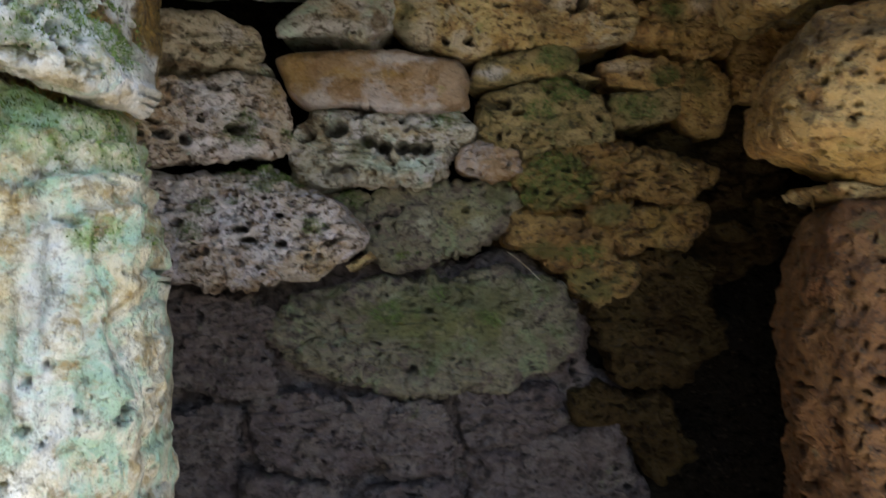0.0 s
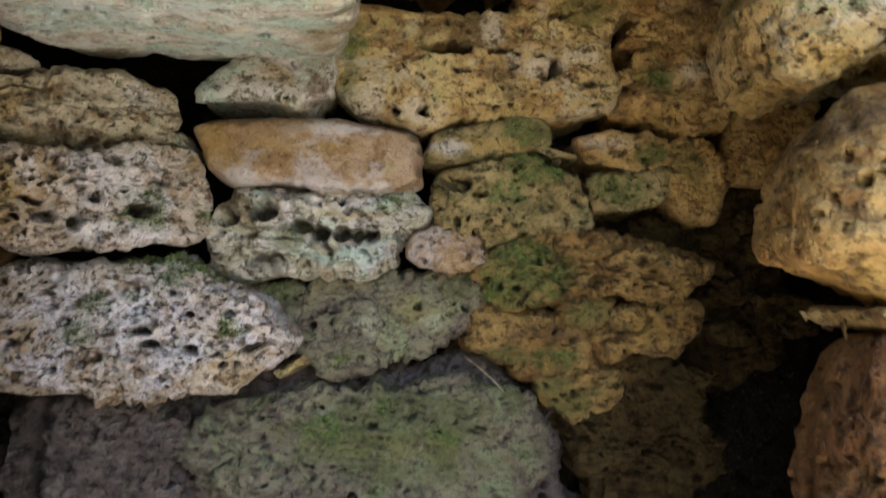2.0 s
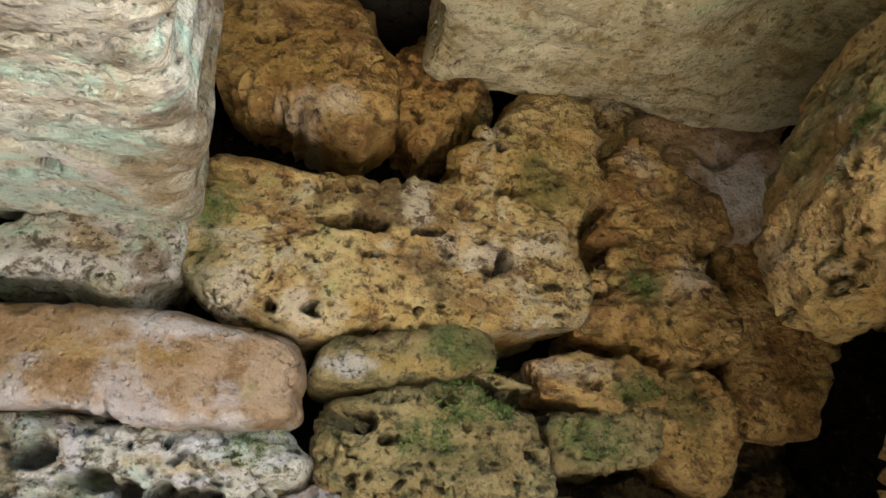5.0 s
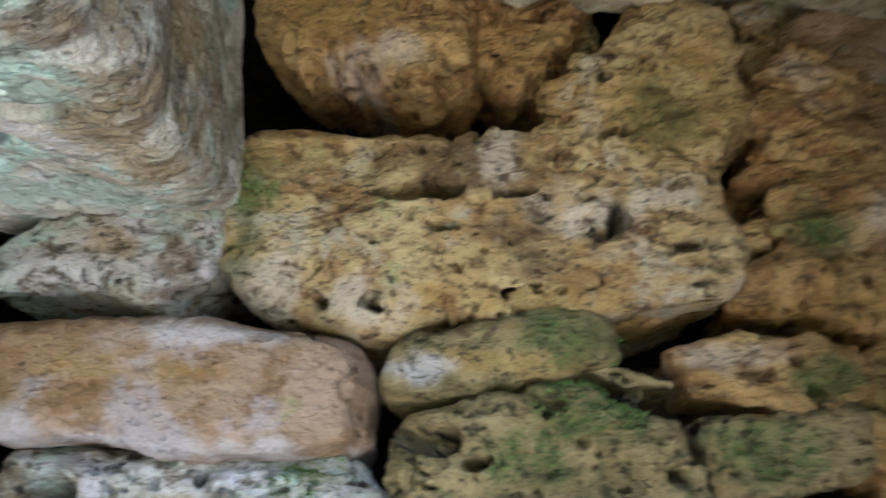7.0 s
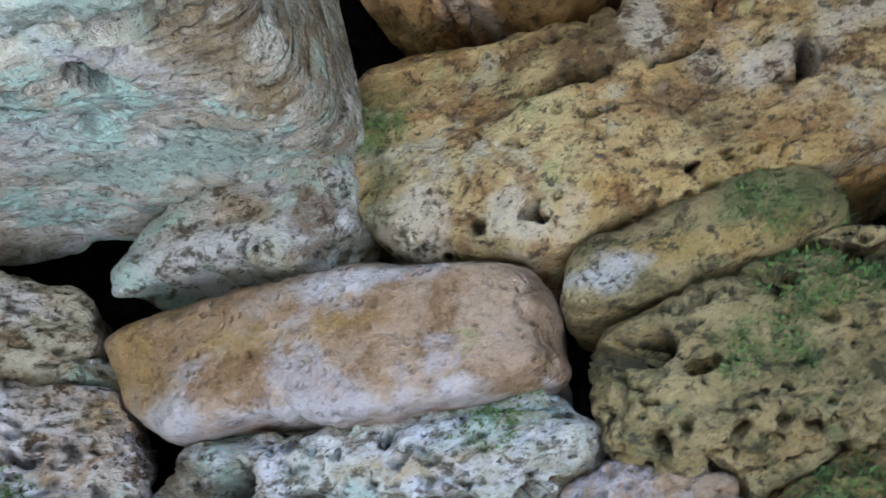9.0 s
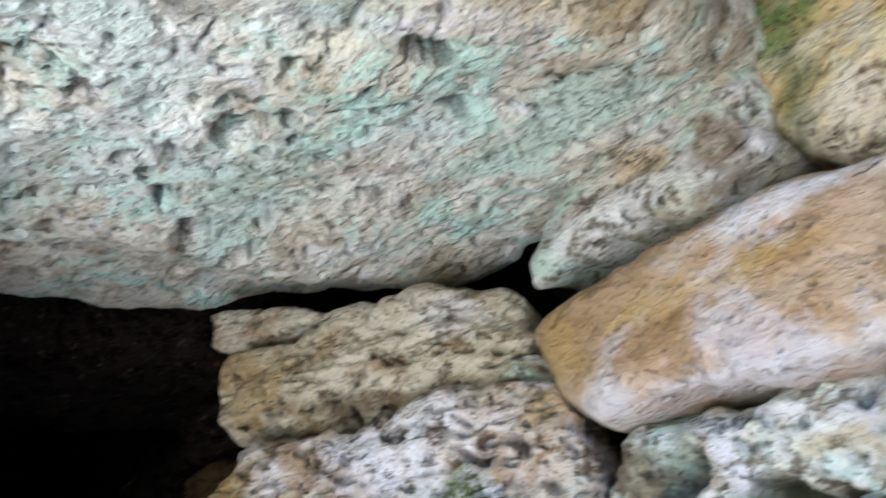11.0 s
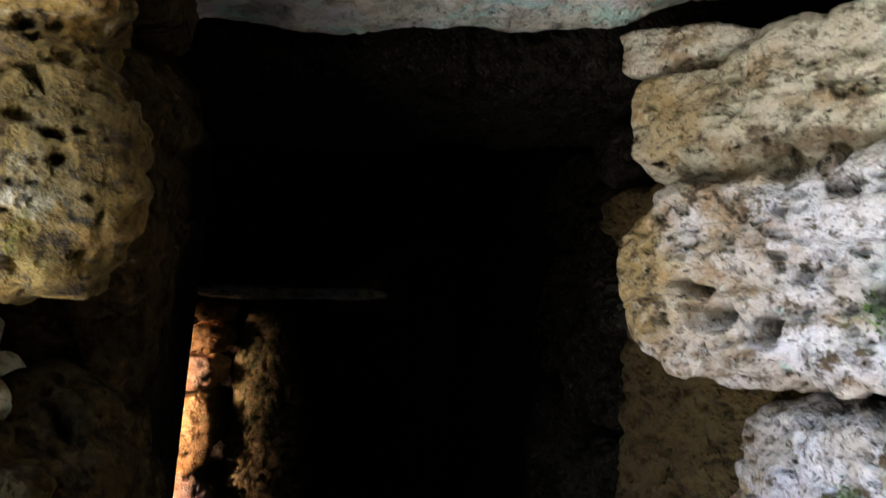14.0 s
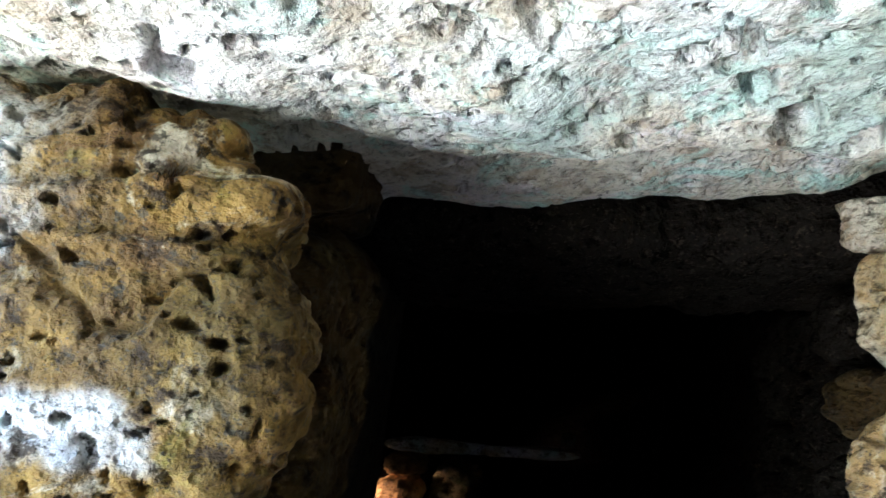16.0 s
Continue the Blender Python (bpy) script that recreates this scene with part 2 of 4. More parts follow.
def outline_radius(corners, angles, soft):
    """Distance from the middle to the outline with the given corners, along each angle, with its corners rounded."""
    c = np.array(corners, float)
    e = np.roll(c, -1, 0) - c
    way = np.stack([np.cos(angles), np.sin(angles)], 1)
    cross = way[:, None, 0] * e[None, :, 1] - way[:, None, 1] * e[None, :, 0]
    cross = np.where(np.abs(cross) < 1e-9, 1e-9, cross)
    far = (c[None, :, 0] * e[None, :, 1] - c[None, :, 1] * e[None, :, 0]) / cross
    along = (c[None, :, 0] * way[:, None, 1] - c[None, :, 1] * way[:, None, 0]) / cross
    good = (along >= -1e-6) & (along <= 1 + 1e-6) & (far > 0)
    r = np.where(good, far, -1).max(1)
    r = np.where(r > 0, r, np.median(r))
    k = max(1, int(len(angles) * soft))
    w = np.hanning(2 * k + 1)
    return np.convolve(np.concatenate([r[-k:], r, r[:k]]), w / w.sum(), "valid")


STONE_COUNT = [0]


def stone_mesh(corners, bulge=0.06, depth=0.25, power=5.0, rough=1.0, pits=0.4, res=0.005, soft=0.02, beds=0.0, moss=(), back=0.0, holes=(), relief=1.0, grain=1.6, jag=1.0, inset=0.006, tints=(), scoop=0.0, ledges=1.0):
    """A block seen from its front (-y): corners give its outline in x and z, bulge how far its face stands proud of
    its outline, depth how far it reaches back. moss: (x, z, radius); holes: (x, z, width, height, depth);
    tints, the stains: (kind, x, z, half width, half height)."""
    STONE_COUNT[0] += 1
    seed = 11 * STONE_COUNT[0]
    c = np.array(corners, float)
    size = np.ptp(c, axis=0)
    nu, nv = (int(np.clip((s + 1.6 * bulge) / res, 10, 300)) for s in size)
    u, v = np.meshgrid(np.linspace(-1, 1, nu + 1), np.linspace(-1, 1, nv + 1))
    a, b = u.ravel(), v.ravel()
    r = np.maximum(np.abs(a), np.abs(b))
    x, y = a * np.sqrt(1 - b * b / 2), b * np.sqrt(1 - a * a / 2)
    half = size / 2
    angle = np.arctan2(y * half[1], x * half[0])
    fine = np.linspace(-np.pi, np.pi, 721)[:-1]
    reach = outline_radius(c, fine, soft)
    spin = np.stack([np.cos(fine), np.sin(fine), 0 * fine + seed], 1)
    reach = reach - min(inset, 0.05 * min(size)) + jag * min(size) * 0.05 * (value_noise(spin * 3.5, seed) + 0.6 * value_noise(spin * 9, seed + 1))
    edge = np.interp(angle, np.append(fine, np.pi), np.append(reach, reach[0]))
    turn = np.linspace(0, 1, 2001)
    rise = -bulge * (1 - turn**power) ** (1 / power)
    run = np.concatenate([[0], np.cumsum(np.hypot(np.diff(turn) * half.mean(), np.diff(rise)))])
    inner = np.interp(np.clip(r, 0, 1) * run[-1], run, turn)
    px, pz = np.cos(angle) * edge * inner, np.sin(angle) * edge * inner
    front = -bulge * (1 - np.clip(inner, 0, 1) ** power) ** (1 / power)
    verts = np.stack([px, front, pz], 1)
    idx = np.arange((nu + 1) * (nv + 1)).reshape(nv + 1, nu + 1)
    faces = [np.stack([idx[:-1, :-1], idx[:-1, 1:], idx[1:, 1:], idx[1:, :-1]], -1).reshape(-1, 4)]
    ring = np.concatenate([idx[0, :-1], idx[:-1, -1], idx[-1, :0:-1], idx[:0:-1, 0]])
    rim, last = verts[ring], ring
    steps = max(3, min(30, int(depth / (res * 2.0))))
    for k in range(1, steps + 1):
        s = k / steps
        shrink = 1 - 0.12 * s**2
        extra = rim * (shrink, 1, shrink) + (0, depth * s, 0)
        base = len(verts)
        verts = np.concatenate([verts, extra])
        now = base + np.arange(len(ring))
        faces.append(np.stack([last, now, np.roll(now, -1), np.roll(last, -1)], -1))
        last = now
    if back:
        extra = verts[: len(idx.ravel())] * (0.88, 0, 0.88)
        extra[:, 1] = depth + back * (1 - np.clip(inner, 0, 1) ** power) ** (1 / power)
        base = len(verts)
        verts = np.concatenate([verts, extra])
        j = idx + base
        faces.append(np.stack([j[:-1, :-1], j[1:, :-1], j[1:, 1:], j[:-1, 1:]], -1).reshape(-1, 4))
    me = bpy.data.meshes.new("stone")
    quads = np.concatenate(faces)
    me.vertices.add(len(verts))
    me.vertices.foreach_set("co", verts.ravel())
    me.loops.add(quads.size)
    me.loops.foreach_set("vertex_index", quads.ravel().astype(np.int32))
    me.polygons.add(len(quads))
    me.polygons.foreach_set("loop_start", np.arange(0, quads.size, 4, dtype=np.int32))
    me.update(calc_edges=True)
    normal = np.zeros(verts.size)
    me.vertex_normals.foreach_get("vector", normal)
    normal = normal.reshape(-1, 3)
    p = verts + 3.1 * STONE_COUNT[0]
    squash = np.array((1, 1, grain))
    h = 0.016 * fbm(p * 6, 2, seed) + 0.006 * rough * fbm(p * squash * 15, 3, seed + 3) + 0.003 * rough * fbm(p * squash * 55, 2, seed + 7)
    h += 0.007 * rough * (0.5 - np.abs(fbm(p * squash * 9, 3, seed + 60)))
    level = p[:, 2] * 17 + 1.6 * value_noise(p * 4, seed + 62)
    ledge = level - np.floor(level)
    h += 0.007 * ledges * rough * (ramp(0.0, 0.8, ledge) - ramp(0.86, 1.0, ledge)) * ramp(-0.1, 0.35, value_noise(p * 5, seed + 63))
    crack = np.abs(value_noise(p * squash * 6 + 0.25 * value_noise(p * 30, seed + 65)[:, None], seed + 64))
    h -= 0.022 * ramp(0.05, 0.0, crack) * ramp(0.0, 0.3, value_noise(p * 3.5, seed + 66))
    if beds:
        h += beds * np.abs(value_noise(np.stack([p[:, 0] * 3, p[:, 1] * 3, p[:, 2] * 30 + 1.2 * value_noise(p * 5, seed)], 1), seed + 9))
    # where colour darkens inside pits and holes, for dirt and shade together
    pit_dirt_shade = np.zeros(len(verts))
    if pits:
        warp = p + 0.012 * np.stack([value_noise(p * 40, seed + k) for k in (31, 32, 33)], 1)
        cavity = cells(warp * (19, 19, 27), seed + 13, pits * 0.5)
        h -= 0.085 * ramp(0.31, 0.24, cavity)
        pit_dirt_shade = ramp(0.33, 0.2, cavity + 0.1 * value_noise(p * 35, seed + 90)) * ramp(-0.2, 0.2, value_noise(p * 9, seed + 91))
        h -= 0.036 * ramp(0.42, 0.30, cells(warp * (44, 44, 64), seed + 15, pits * 0.9))
    h *= relief * min(1.0, 0.35 + min(size) / 0.3)
    for hx, hz, hw, hh, hd in holes:
        wob = 1 + 0.3 * value_noise(p * 30, seed + 40)
        d = np.sqrt(((verts[:, 0] - hx) / hw) ** 2 + ((verts[:, 2] - hz) / hh) ** 2) * wob
        h -= 1.5 * hd * ramp(1.08, 0.86, d) * (verts[:, 1] < 0.01)
        pit_dirt_shade = np.maximum(pit_dirt_shade, ramp(1.2, 0.6, d + 0.35 * value_noise(p * 55, seed + 92)) * (verts[:, 1] < 0.01))
    if scoop:
        past = -0.31 - verts[:, 0] + 1.1 * np.maximum(0, verts[:, 2] - 0.2) + 0.05 * value_noise(p * 5, seed + 70)
        verts[:, 1] += scoop * ramp(0.0, 0.14, past) * (1 - ramp(0.05, 0.25, verts[:, 1]))
    verts = verts + normal * h[:, None]
    me.vertices.foreach_set("co", verts.ravel())
    green = np.zeros(len(verts))
    for mx, mz, mr in moss:
        d = np.sqrt((verts[:, 0] - mx) ** 2 + ((verts[:, 2] - mz) * 1.5) ** 2) / mr + 0.5 * value_noise(p * 22, seed + 50)
        green = np.maximum(green, ramp(1.3, 0.5, d) * (verts[:, 1] < 0.02))
    layer = me.attributes.new("moss", "FLOAT", "POINT")
    layer.data.foreach_set("value", green.astype(np.float32))
    stains = {"pit_dirt_shade": pit_dirt_shade}
    for kind, tx, tz, tw, th in tints:
        d = np.sqrt(((verts[:, 0] - tx) / tw) ** 2 + ((verts[:, 2] - tz) / th) ** 2)
        d += 0.55 * value_noise(p * 16, seed + 80) + 0.35 * value_noise(p * 45, seed + 81)
        stains[kind] = np.maximum(stains.get(kind, 0.0), ramp(1.6, 0.25, d))
    for kind, amount in stains.items():
        me.attributes.new(kind, "FLOAT", "POINT").data.foreach_set("value", amount.astype(np.float32))
    me.polygons.foreach_set("use_smooth", np.ones(len(quads), bool))
    me.update()
    return me


def moss_material():
    m = bpy.data.materials.new("moss_blades")
    m.use_nodes = True
    nt = m.node_tree
    geo = nt.nodes.new("ShaderNodeNewGeometry")
    tone = nt.nodes.new("ShaderNodeValToRGB")
    tone.color_ramp.elements[0].color, tone.color_ramp.elements[1].color = (0.045, 0.075, 0.015, 1), (0.17, 0.24, 0.055, 1)
    nt.links.new(geo.outputs["Random Per Island"], tone.inputs[0])
    nt.links.new(tone.outputs[0], nt.nodes["Principled BSDF"].inputs["Base Color"])
    nt.nodes["Principled BSDF"].inputs["Roughness"].default_value = 0.9
    return m


MAT["moss"] = moss_material()


def moss_blades(rock, tall=0.005, per_point=2, least=0.75):
    """Short blades of moss standing on the mossy parts of a stone."""
    me = rock.data
    count = len(me.vertices)
    co, no, green = np.zeros(3 * count), np.zeros(3 * count), np.zeros(count)
    me.vertices.foreach_get("co", co)
    me.vertex_normals.foreach_get("vector", no)
    me.attributes["moss"].data.foreach_get("value", green)
    co, no = co.reshape(-1, 3), no.reshape(-1, 3)
    rng = np.random.default_rng(count)
    thick = green + 0.5 * value_noise(co * 45, 5)
    at = np.repeat(np.nonzero(thick > least)[0], per_point)
    if len(at) < 20:
        return None
    if len(at) > 16000:
        at = rng.choice(at, 16000, replace=False)
    foot = co[at] + rng.normal(0, 0.003, (len(at), 3)) - 0.002 * no[at]
    lean = no[at] + rng.normal(0, 0.55, (len(at), 3))
    side = np.cross(no[at], rng.normal(0, 1, (len(at), 3)))
    side /= np.linalg.norm(side, axis=1)[:, None] + 1e-9
    wide = 0.0022 * side
    tip = foot + lean * (tall * rng.uniform(0.5, 1.3, len(at)))[:, None]
    verts = np.stack([foot - wide, foot + wide, tip], 1).reshape(-1, 3)
    blades = bpy.data.meshes.new("moss")
    blades.from_pydata(verts.tolist(), [], np.arange(len(verts)).reshape(-1, 3).tolist())
    blades.materials.append(MAT["moss"])
    ob = new("moss", blades)
    ob.parent = rock
    return tagged(ob, "short green moss growing on the stone", kind="stuff")


def stone(parent, place, material, corners, label="", name="stone", **shape):
    me = stone_mesh(corners, **shape)
    me.materials.append(MAT[material])
    ob = new(name, me)
    ob.parent = parent
    ob.matrix_basis = pose(*place)
    if label:
        tagged(ob, label)
    if shape.get("moss"):
        moss_blades(ob)
    return ob


# ---- the shell: floor, cores behind the stones, outside ground ----
MAT["bounce_pale"] = rock_material("pale_bounce_ground", (0.66, 0.63, 0.57), (0.72, 0.69, 0.63), (0.52, 0.48, 0.42), dirt=0.5)
MAT["grass"] = rock_material("dry_grass_soil", (0.10, 0.10, 0.05), (0.14, 0.13, 0.07), (0.07, 0.08, 0.03))
ground = boxes("ground", [(-60, 60, -60, 1.2, -0.3, -0.004)], "grass", "dry grassy ground outside the entrance", "ground")
# unseen pale patch, added to reflect sunlight onto the roof slabs
bounce_patch = boxes("pavement", [(-0.3, 2.4, -0.6, 1.2, -0.02, 0.0), (-0.45, 1.05, 1.2, 1.5, -0.3, 0.0)], "bounce_pale", "unseen pale ground added to bounce sunlight up to the ceiling", "pavement")
floor = boxes("floor", [(-1.3, 1.3, 1.5, 3.2, -0.3, 0.0), (-1.3, -0.45, 1.2, 1.5, -0.3, 0.0), (1.05, 1.3, 1.2, 1.5, -0.3, 0.0)], "plum", "dark plum-brown earth floor of the entrance passage", "floor")
# unseen floor, dark so it returns little light into the passage
floor_inner = boxes("floor_inner", [(-5, -1.3, 1.2, 3.2, -0.3, 0.0), (1.3, 3.2, 1.2, 3.2, -0.3, 0.0), (-5, -1.6, 0.1, 1.2, -0.3, 0.0)], "earth", "unseen earth floor deeper inside, dark so it bounces little light", "floor")
# out-of-view block, added to darken the right part of the wall
bank = boxes("bank", [(-4.5, -1.5, -5, 0.1, -0.01, 3.2)], "grass", "unseen bank added beside the entrance to cut sky light", "bank")
# cores coloured near-black so that gaps and depths look unlit
wall_back = boxes("wall_back", [(-0.85, 1.3, 2.86, 3.2, 0, 2.8), (-1.4, -0.85, 2.78, 3.2, 0, 2.8), (1.3, 3.2, 2.95, 3.2, 0, 2.8)], "near_black", "dry-stone wall of rough limestone blocks, gap shade in its near-black core", "wall")
wall_inner = boxes("wall_inner", [(-5, -1.4, 2.62, 3.2, 0, 2.8)], "near_black", "wall deep in the passage, its shade put into near-black colour", "wall")
# unseen boxes beside and over the doorway, added to keep light out
wall_front = boxes("wall_front", [(-1.9, -1.0, 0.9, 1.5, 0, 2.8), (1.1, 3.2, 1.1, 1.75, 0, 2.8), (-1.0, 0.1, 0.95, 1.4, 2.45, 2.8), (0.1, 1.1, 0.95, 1.4, 2.5, 2.8)], "earth", "entrance wall of huge weathered stone blocks, unseen core added against stray light", "wall")
# first box hides behind the pillar, added to stop the lamp's spill
wall_side = boxes("wall_side", [(-3.95, -3.82, 0.8, 1.70, 0, 1.55), (-5.2, -5, 0.1, 3.2, 0, 2.8), (3.2, 3.4, 1.1, 3.2, 0, 2.8), (-5, -3.12, 0.6, 0.8, 0, 2.8), (-2.78, -1.6, 0.6, 0.8, 0, 2.8), (-3.12, -2.78, 0.6, 0.8, 1.75, 2.8), (-1.9, -1.6, 0.1, 1.2, 0, 2.8)], "near_black", "wall of the side chamber, its shade put into near-black colour", "wall")
# unseen cover above the slabs, added so no daylight leaks in
roof = boxes("ceiling", [(-5.2, 3.4, 1.0, 3.2, 2.8, 3.1), (-5.2, -1.6, 0, 1.0, 2.8, 3.1)], "earth", "unseen ceiling added over the stone slabs to keep daylight out", "ceiling")

# ---- stones ----
stone(wall_back, (-0.213, 2.52, 1.87), "rose", [(-0.31, 0.08), (-0.13, 0.10), (0.06, 0.09), (0.25, 0.08), (0.31, 0.04), (0.31, -0.07), (0.25, -0.10), (0.11, -0.10), (-0.06, -0.08), (-0.19, -0.09), (-0.26, -0.05)], "smooth rose-brown block with a pale chalky upper edge", bulge=0.09, rough=0.3, pits=0.0, tints=[("ochre", -0.24, 0.0, 0.09, 0.09), ("umber", -0.14, 0.085, 0.15, 0.028), ("crust", 0.1, 0.06, 0.13, 0.03), ("crust", 0.02, -0.09, 0.22, 0.02), ("crust", -0.15, -0.075, 0.07, 0.03), ("ochre", 0.02, 0.01, 0.18, 0.02)])
stone(wall_back, (0.274, 2.58, 1.93), "olive", [(-0.17, -0.02), (-0.13, 0.02), (0.05, 0.06), (0.16, 0.06), (0.17, 0.00), (0.08, -0.03), (-0.10, -0.06), (-0.17, -0.06)], bulge=0.07, rough=0.4, pits=0.0, beds=0.012, moss=[(0.084, 0.011, 0.074)], tints=[("crust", -0.12, -0.03, 0.06, 0.022), ("ochre", 0.0, -0.02, 0.14, 0.02), ("algae", 0.1, 0.02, 0.07, 0.04), ("umber", -0.06, 0.03, 0.08, 0.015)])
stone(wall_back, (-0.335, 2.53, 2.08), "pale", [(-0.19, -0.05), (-0.08, 0.04), (0.05, 0.09), (0.19, 0.07), (0.19, -0.03), (0.12, -0.09), (0.00, -0.07), (-0.17, -0.09)], bulge=0.08, rough=0.7, pits=0.1, tints=[("mint", -0.13, -0.05, 0.07, 0.05), ("crust", -0.04, -0.05, 0.12, 0.03), ("ochre", 0.06, -0.01, 0.05, 0.035), ("umber", 0.12, 0.06, 0.08, 0.03), ("umber", 0.15, -0.03, 0.03, 0.06)])
stone(wall_back, (0.231, 2.57, 2.13), "tan", [(-0.42, -0.03), (-0.41, 0.06), (-0.36, 0.15), (-0.30, 0.18), (-0.22, 0.17), (-0.11, 0.14), (0.02, 0.16), (0.12, 0.15), (0.23, 0.13), (0.38, 0.09), (0.38, 0.01), (0.40, -0.07), (0.42, -0.11), (0.32, -0.14), (0.19, -0.16), (0.04, -0.15), (-0.05, -0.16), (-0.16, -0.18), (-0.29, -0.17), (-0.35, -0.11)], "large tan lintel block with a dark slot", bulge=0.07, pits=0.25, rough=0.5, holes=[(-0.07, 0.044, 0.068, 0.02, 0.16), (0.216, -0.009, 0.012, 0.02, 0.08), (0.187, -0.031, 0.016, 0.01, 0.1), (0.06, 0.039, 0.033, 0.011, 0.03), (-0.082, 0.116, 0.01, 0.008, 0.03), (0.315, -0.049, 0.018, 0.01, 0.04), (-0.04, -0.022, 0.026, 0.007, 0.02)], moss=[(-0.323, 0.043, 0.055)], tints=[("crust", -0.3, -0.12, 0.08, 0.05), ("crust", -0.17, -0.13, 0.08, 0.04), ("algae", -0.34, 0.02, 0.05, 0.11), ("umber", 0.0, 0.09, 0.16, 0.05), ("umber", 0.09, -0.05, 0.06, 0.08), ("ochre", 0.05, -0.13, 0.3, 0.03), ("crust", 0.2, 0.0, 0.11, 0.07), ("crust", 0.05, 0.1, 0.03, 0.06)])
stone(wall_back, (0.501, 2.57, 2.33), "tan", [(-0.17, -0.09), (-0.16, 0.02), (-0.07, 0.10), (-0.01, 0.17), (0.12, 0.16), (0.17, 0.08), (0.16, -0.05), (0.11, -0.14), (-0.04, -0.17)], bulge=0.07, pits=0.25, tints=[("ochre", 0.0, -0.02, 0.14, 0.12), ("algae", 0.03, -0.04, 0.07, 0.08)])
stone(wall_back, (-0.777, 2.39, 1.96, 0, 0, 32), "plate", [(-0.26, 0.05), (-0.11, 0.05), (-0.05, 0.09), (0.15, 0.08), (0.23, 0.08), (0.26, 0.03), (0.25, -0.03), (0.23, -0.06), (0.07, -0.08), (-0.01, -0.08), (-0.18, -0.09), (-0.25, -0.07)], inset=0.003, bulge=0.05, beds=0.015, pits=0.5, tints=[("ochre", -0.18, 0.0, 0.09, 0.09), ("crust", 0.15, 0.04, 0.09, 0.03), ("umber", 0.05, -0.07, 0.2, 0.015)])
stone(wall_back, (-0.935, 2.29, 2.06, 0, 0, 32), "plate", [(-0.12, 0.04), (0.02, 0.02), (0.12, 0.00), (0.11, -0.02), (-0.03, -0.04), (-0.07, -0.04), (-0.10, -0.02)], inset=0.003, bulge=0.04)
stone(wall_back, (-0.584, 2.52, 1.9), "pale", [(-0.058, 0.007), (0.046, 0.023), (0.058, -0.010), (0.007, -0.023)])
stone(wall_back, (-0.74, 2.41, 1.74, 0, 0, 32), "violet", [(-0.265, -0.00), (-0.245, 0.06), (-0.20, 0.10), (-0.06, 0.12), (0.10, 0.13), (0.20, 0.14), (0.24, 0.14), (0.29, 0.07), (0.31, 0.02), (0.29, -0.06), (0.27, -0.10), (0.16, -0.11), (0.08, -0.12), (-0.06, -0.14), (-0.15, -0.14), (-0.20, -0.11), (-0.235, -0.07)], "violet-grey pitted block with green moss in a hollow", inset=0.003, bulge=0.1, pits=1.0, holes=[(0.106, -0.036, 0.031, 0.024, 0.09), (-0.101, -0.062, 0.027, 0.018, 0.04), (-0.043, -0.08, 0.017, 0.02, 0.04)], moss=[(0.116, -0.049, 0.073), (0.284, -0.039, 0.035), (0.144, 0.0, 0.033)], tints=[("umber", -0.24, 0.0, 0.06, 0.15), ("ochre", -0.23, 0.0, 0.09, 0.13), ("crust", 0.05, 0.05, 0.12, 0.08), ("crust", 0.1, -0.09, 0.12, 0.03), ("ochre", 0.25, 0.1, 0.05, 0.03)])
stone(wall_back, (-0.605, 2.52, 1.41), "violet", [(-0.38, 0.16), (-0.17, 0.18), (0.08, 0.20), (0.15, 0.14), (0.25, 0.11), (0.39, 0.00), (0.37, -0.07), (0.30, -0.11), (0.24, -0.17), (0.18, -0.15), (0.13, -0.15), (0.02, -0.20), (-0.09, -0.19), (-0.14, -0.15), (-0.30, -0.16), (-0.44, -0.10), (-0.45, 0.03)], "large pale violet-grey pitted block", bulge=0.12, pits=1.0, holes=[(0.01, -0.001, 0.029, 0.011, 0.04), (0.032, -0.032, 0.024, 0.011, 0.04), (-0.183, 0.02, 0.023, 0.015, 0.04), (0.135, -0.043, 0.019, 0.014, 0.04), (0.123, 0.042, 0.016, 0.009, 0.03)], moss=[(-0.105, 0.068, 0.044), (0.081, 0.179, 0.107), (0.223, 0.005, 0.042), (-0.143, -0.005, 0.041), (-0.022, 0.083, 0.026)], tints=[("umber", -0.4, 0.0, 0.08, 0.14), ("umber", 0.0, -0.19, 0.3, 0.02), ("ochre", 0.25, -0.08, 0.1, 0.07), ("ochre", -0.3, -0.02, 0.07, 0.08), ("crust", -0.05, 0.05, 0.18, 0.1), ("crust", 0.12, -0.05, 0.1, 0.06)])
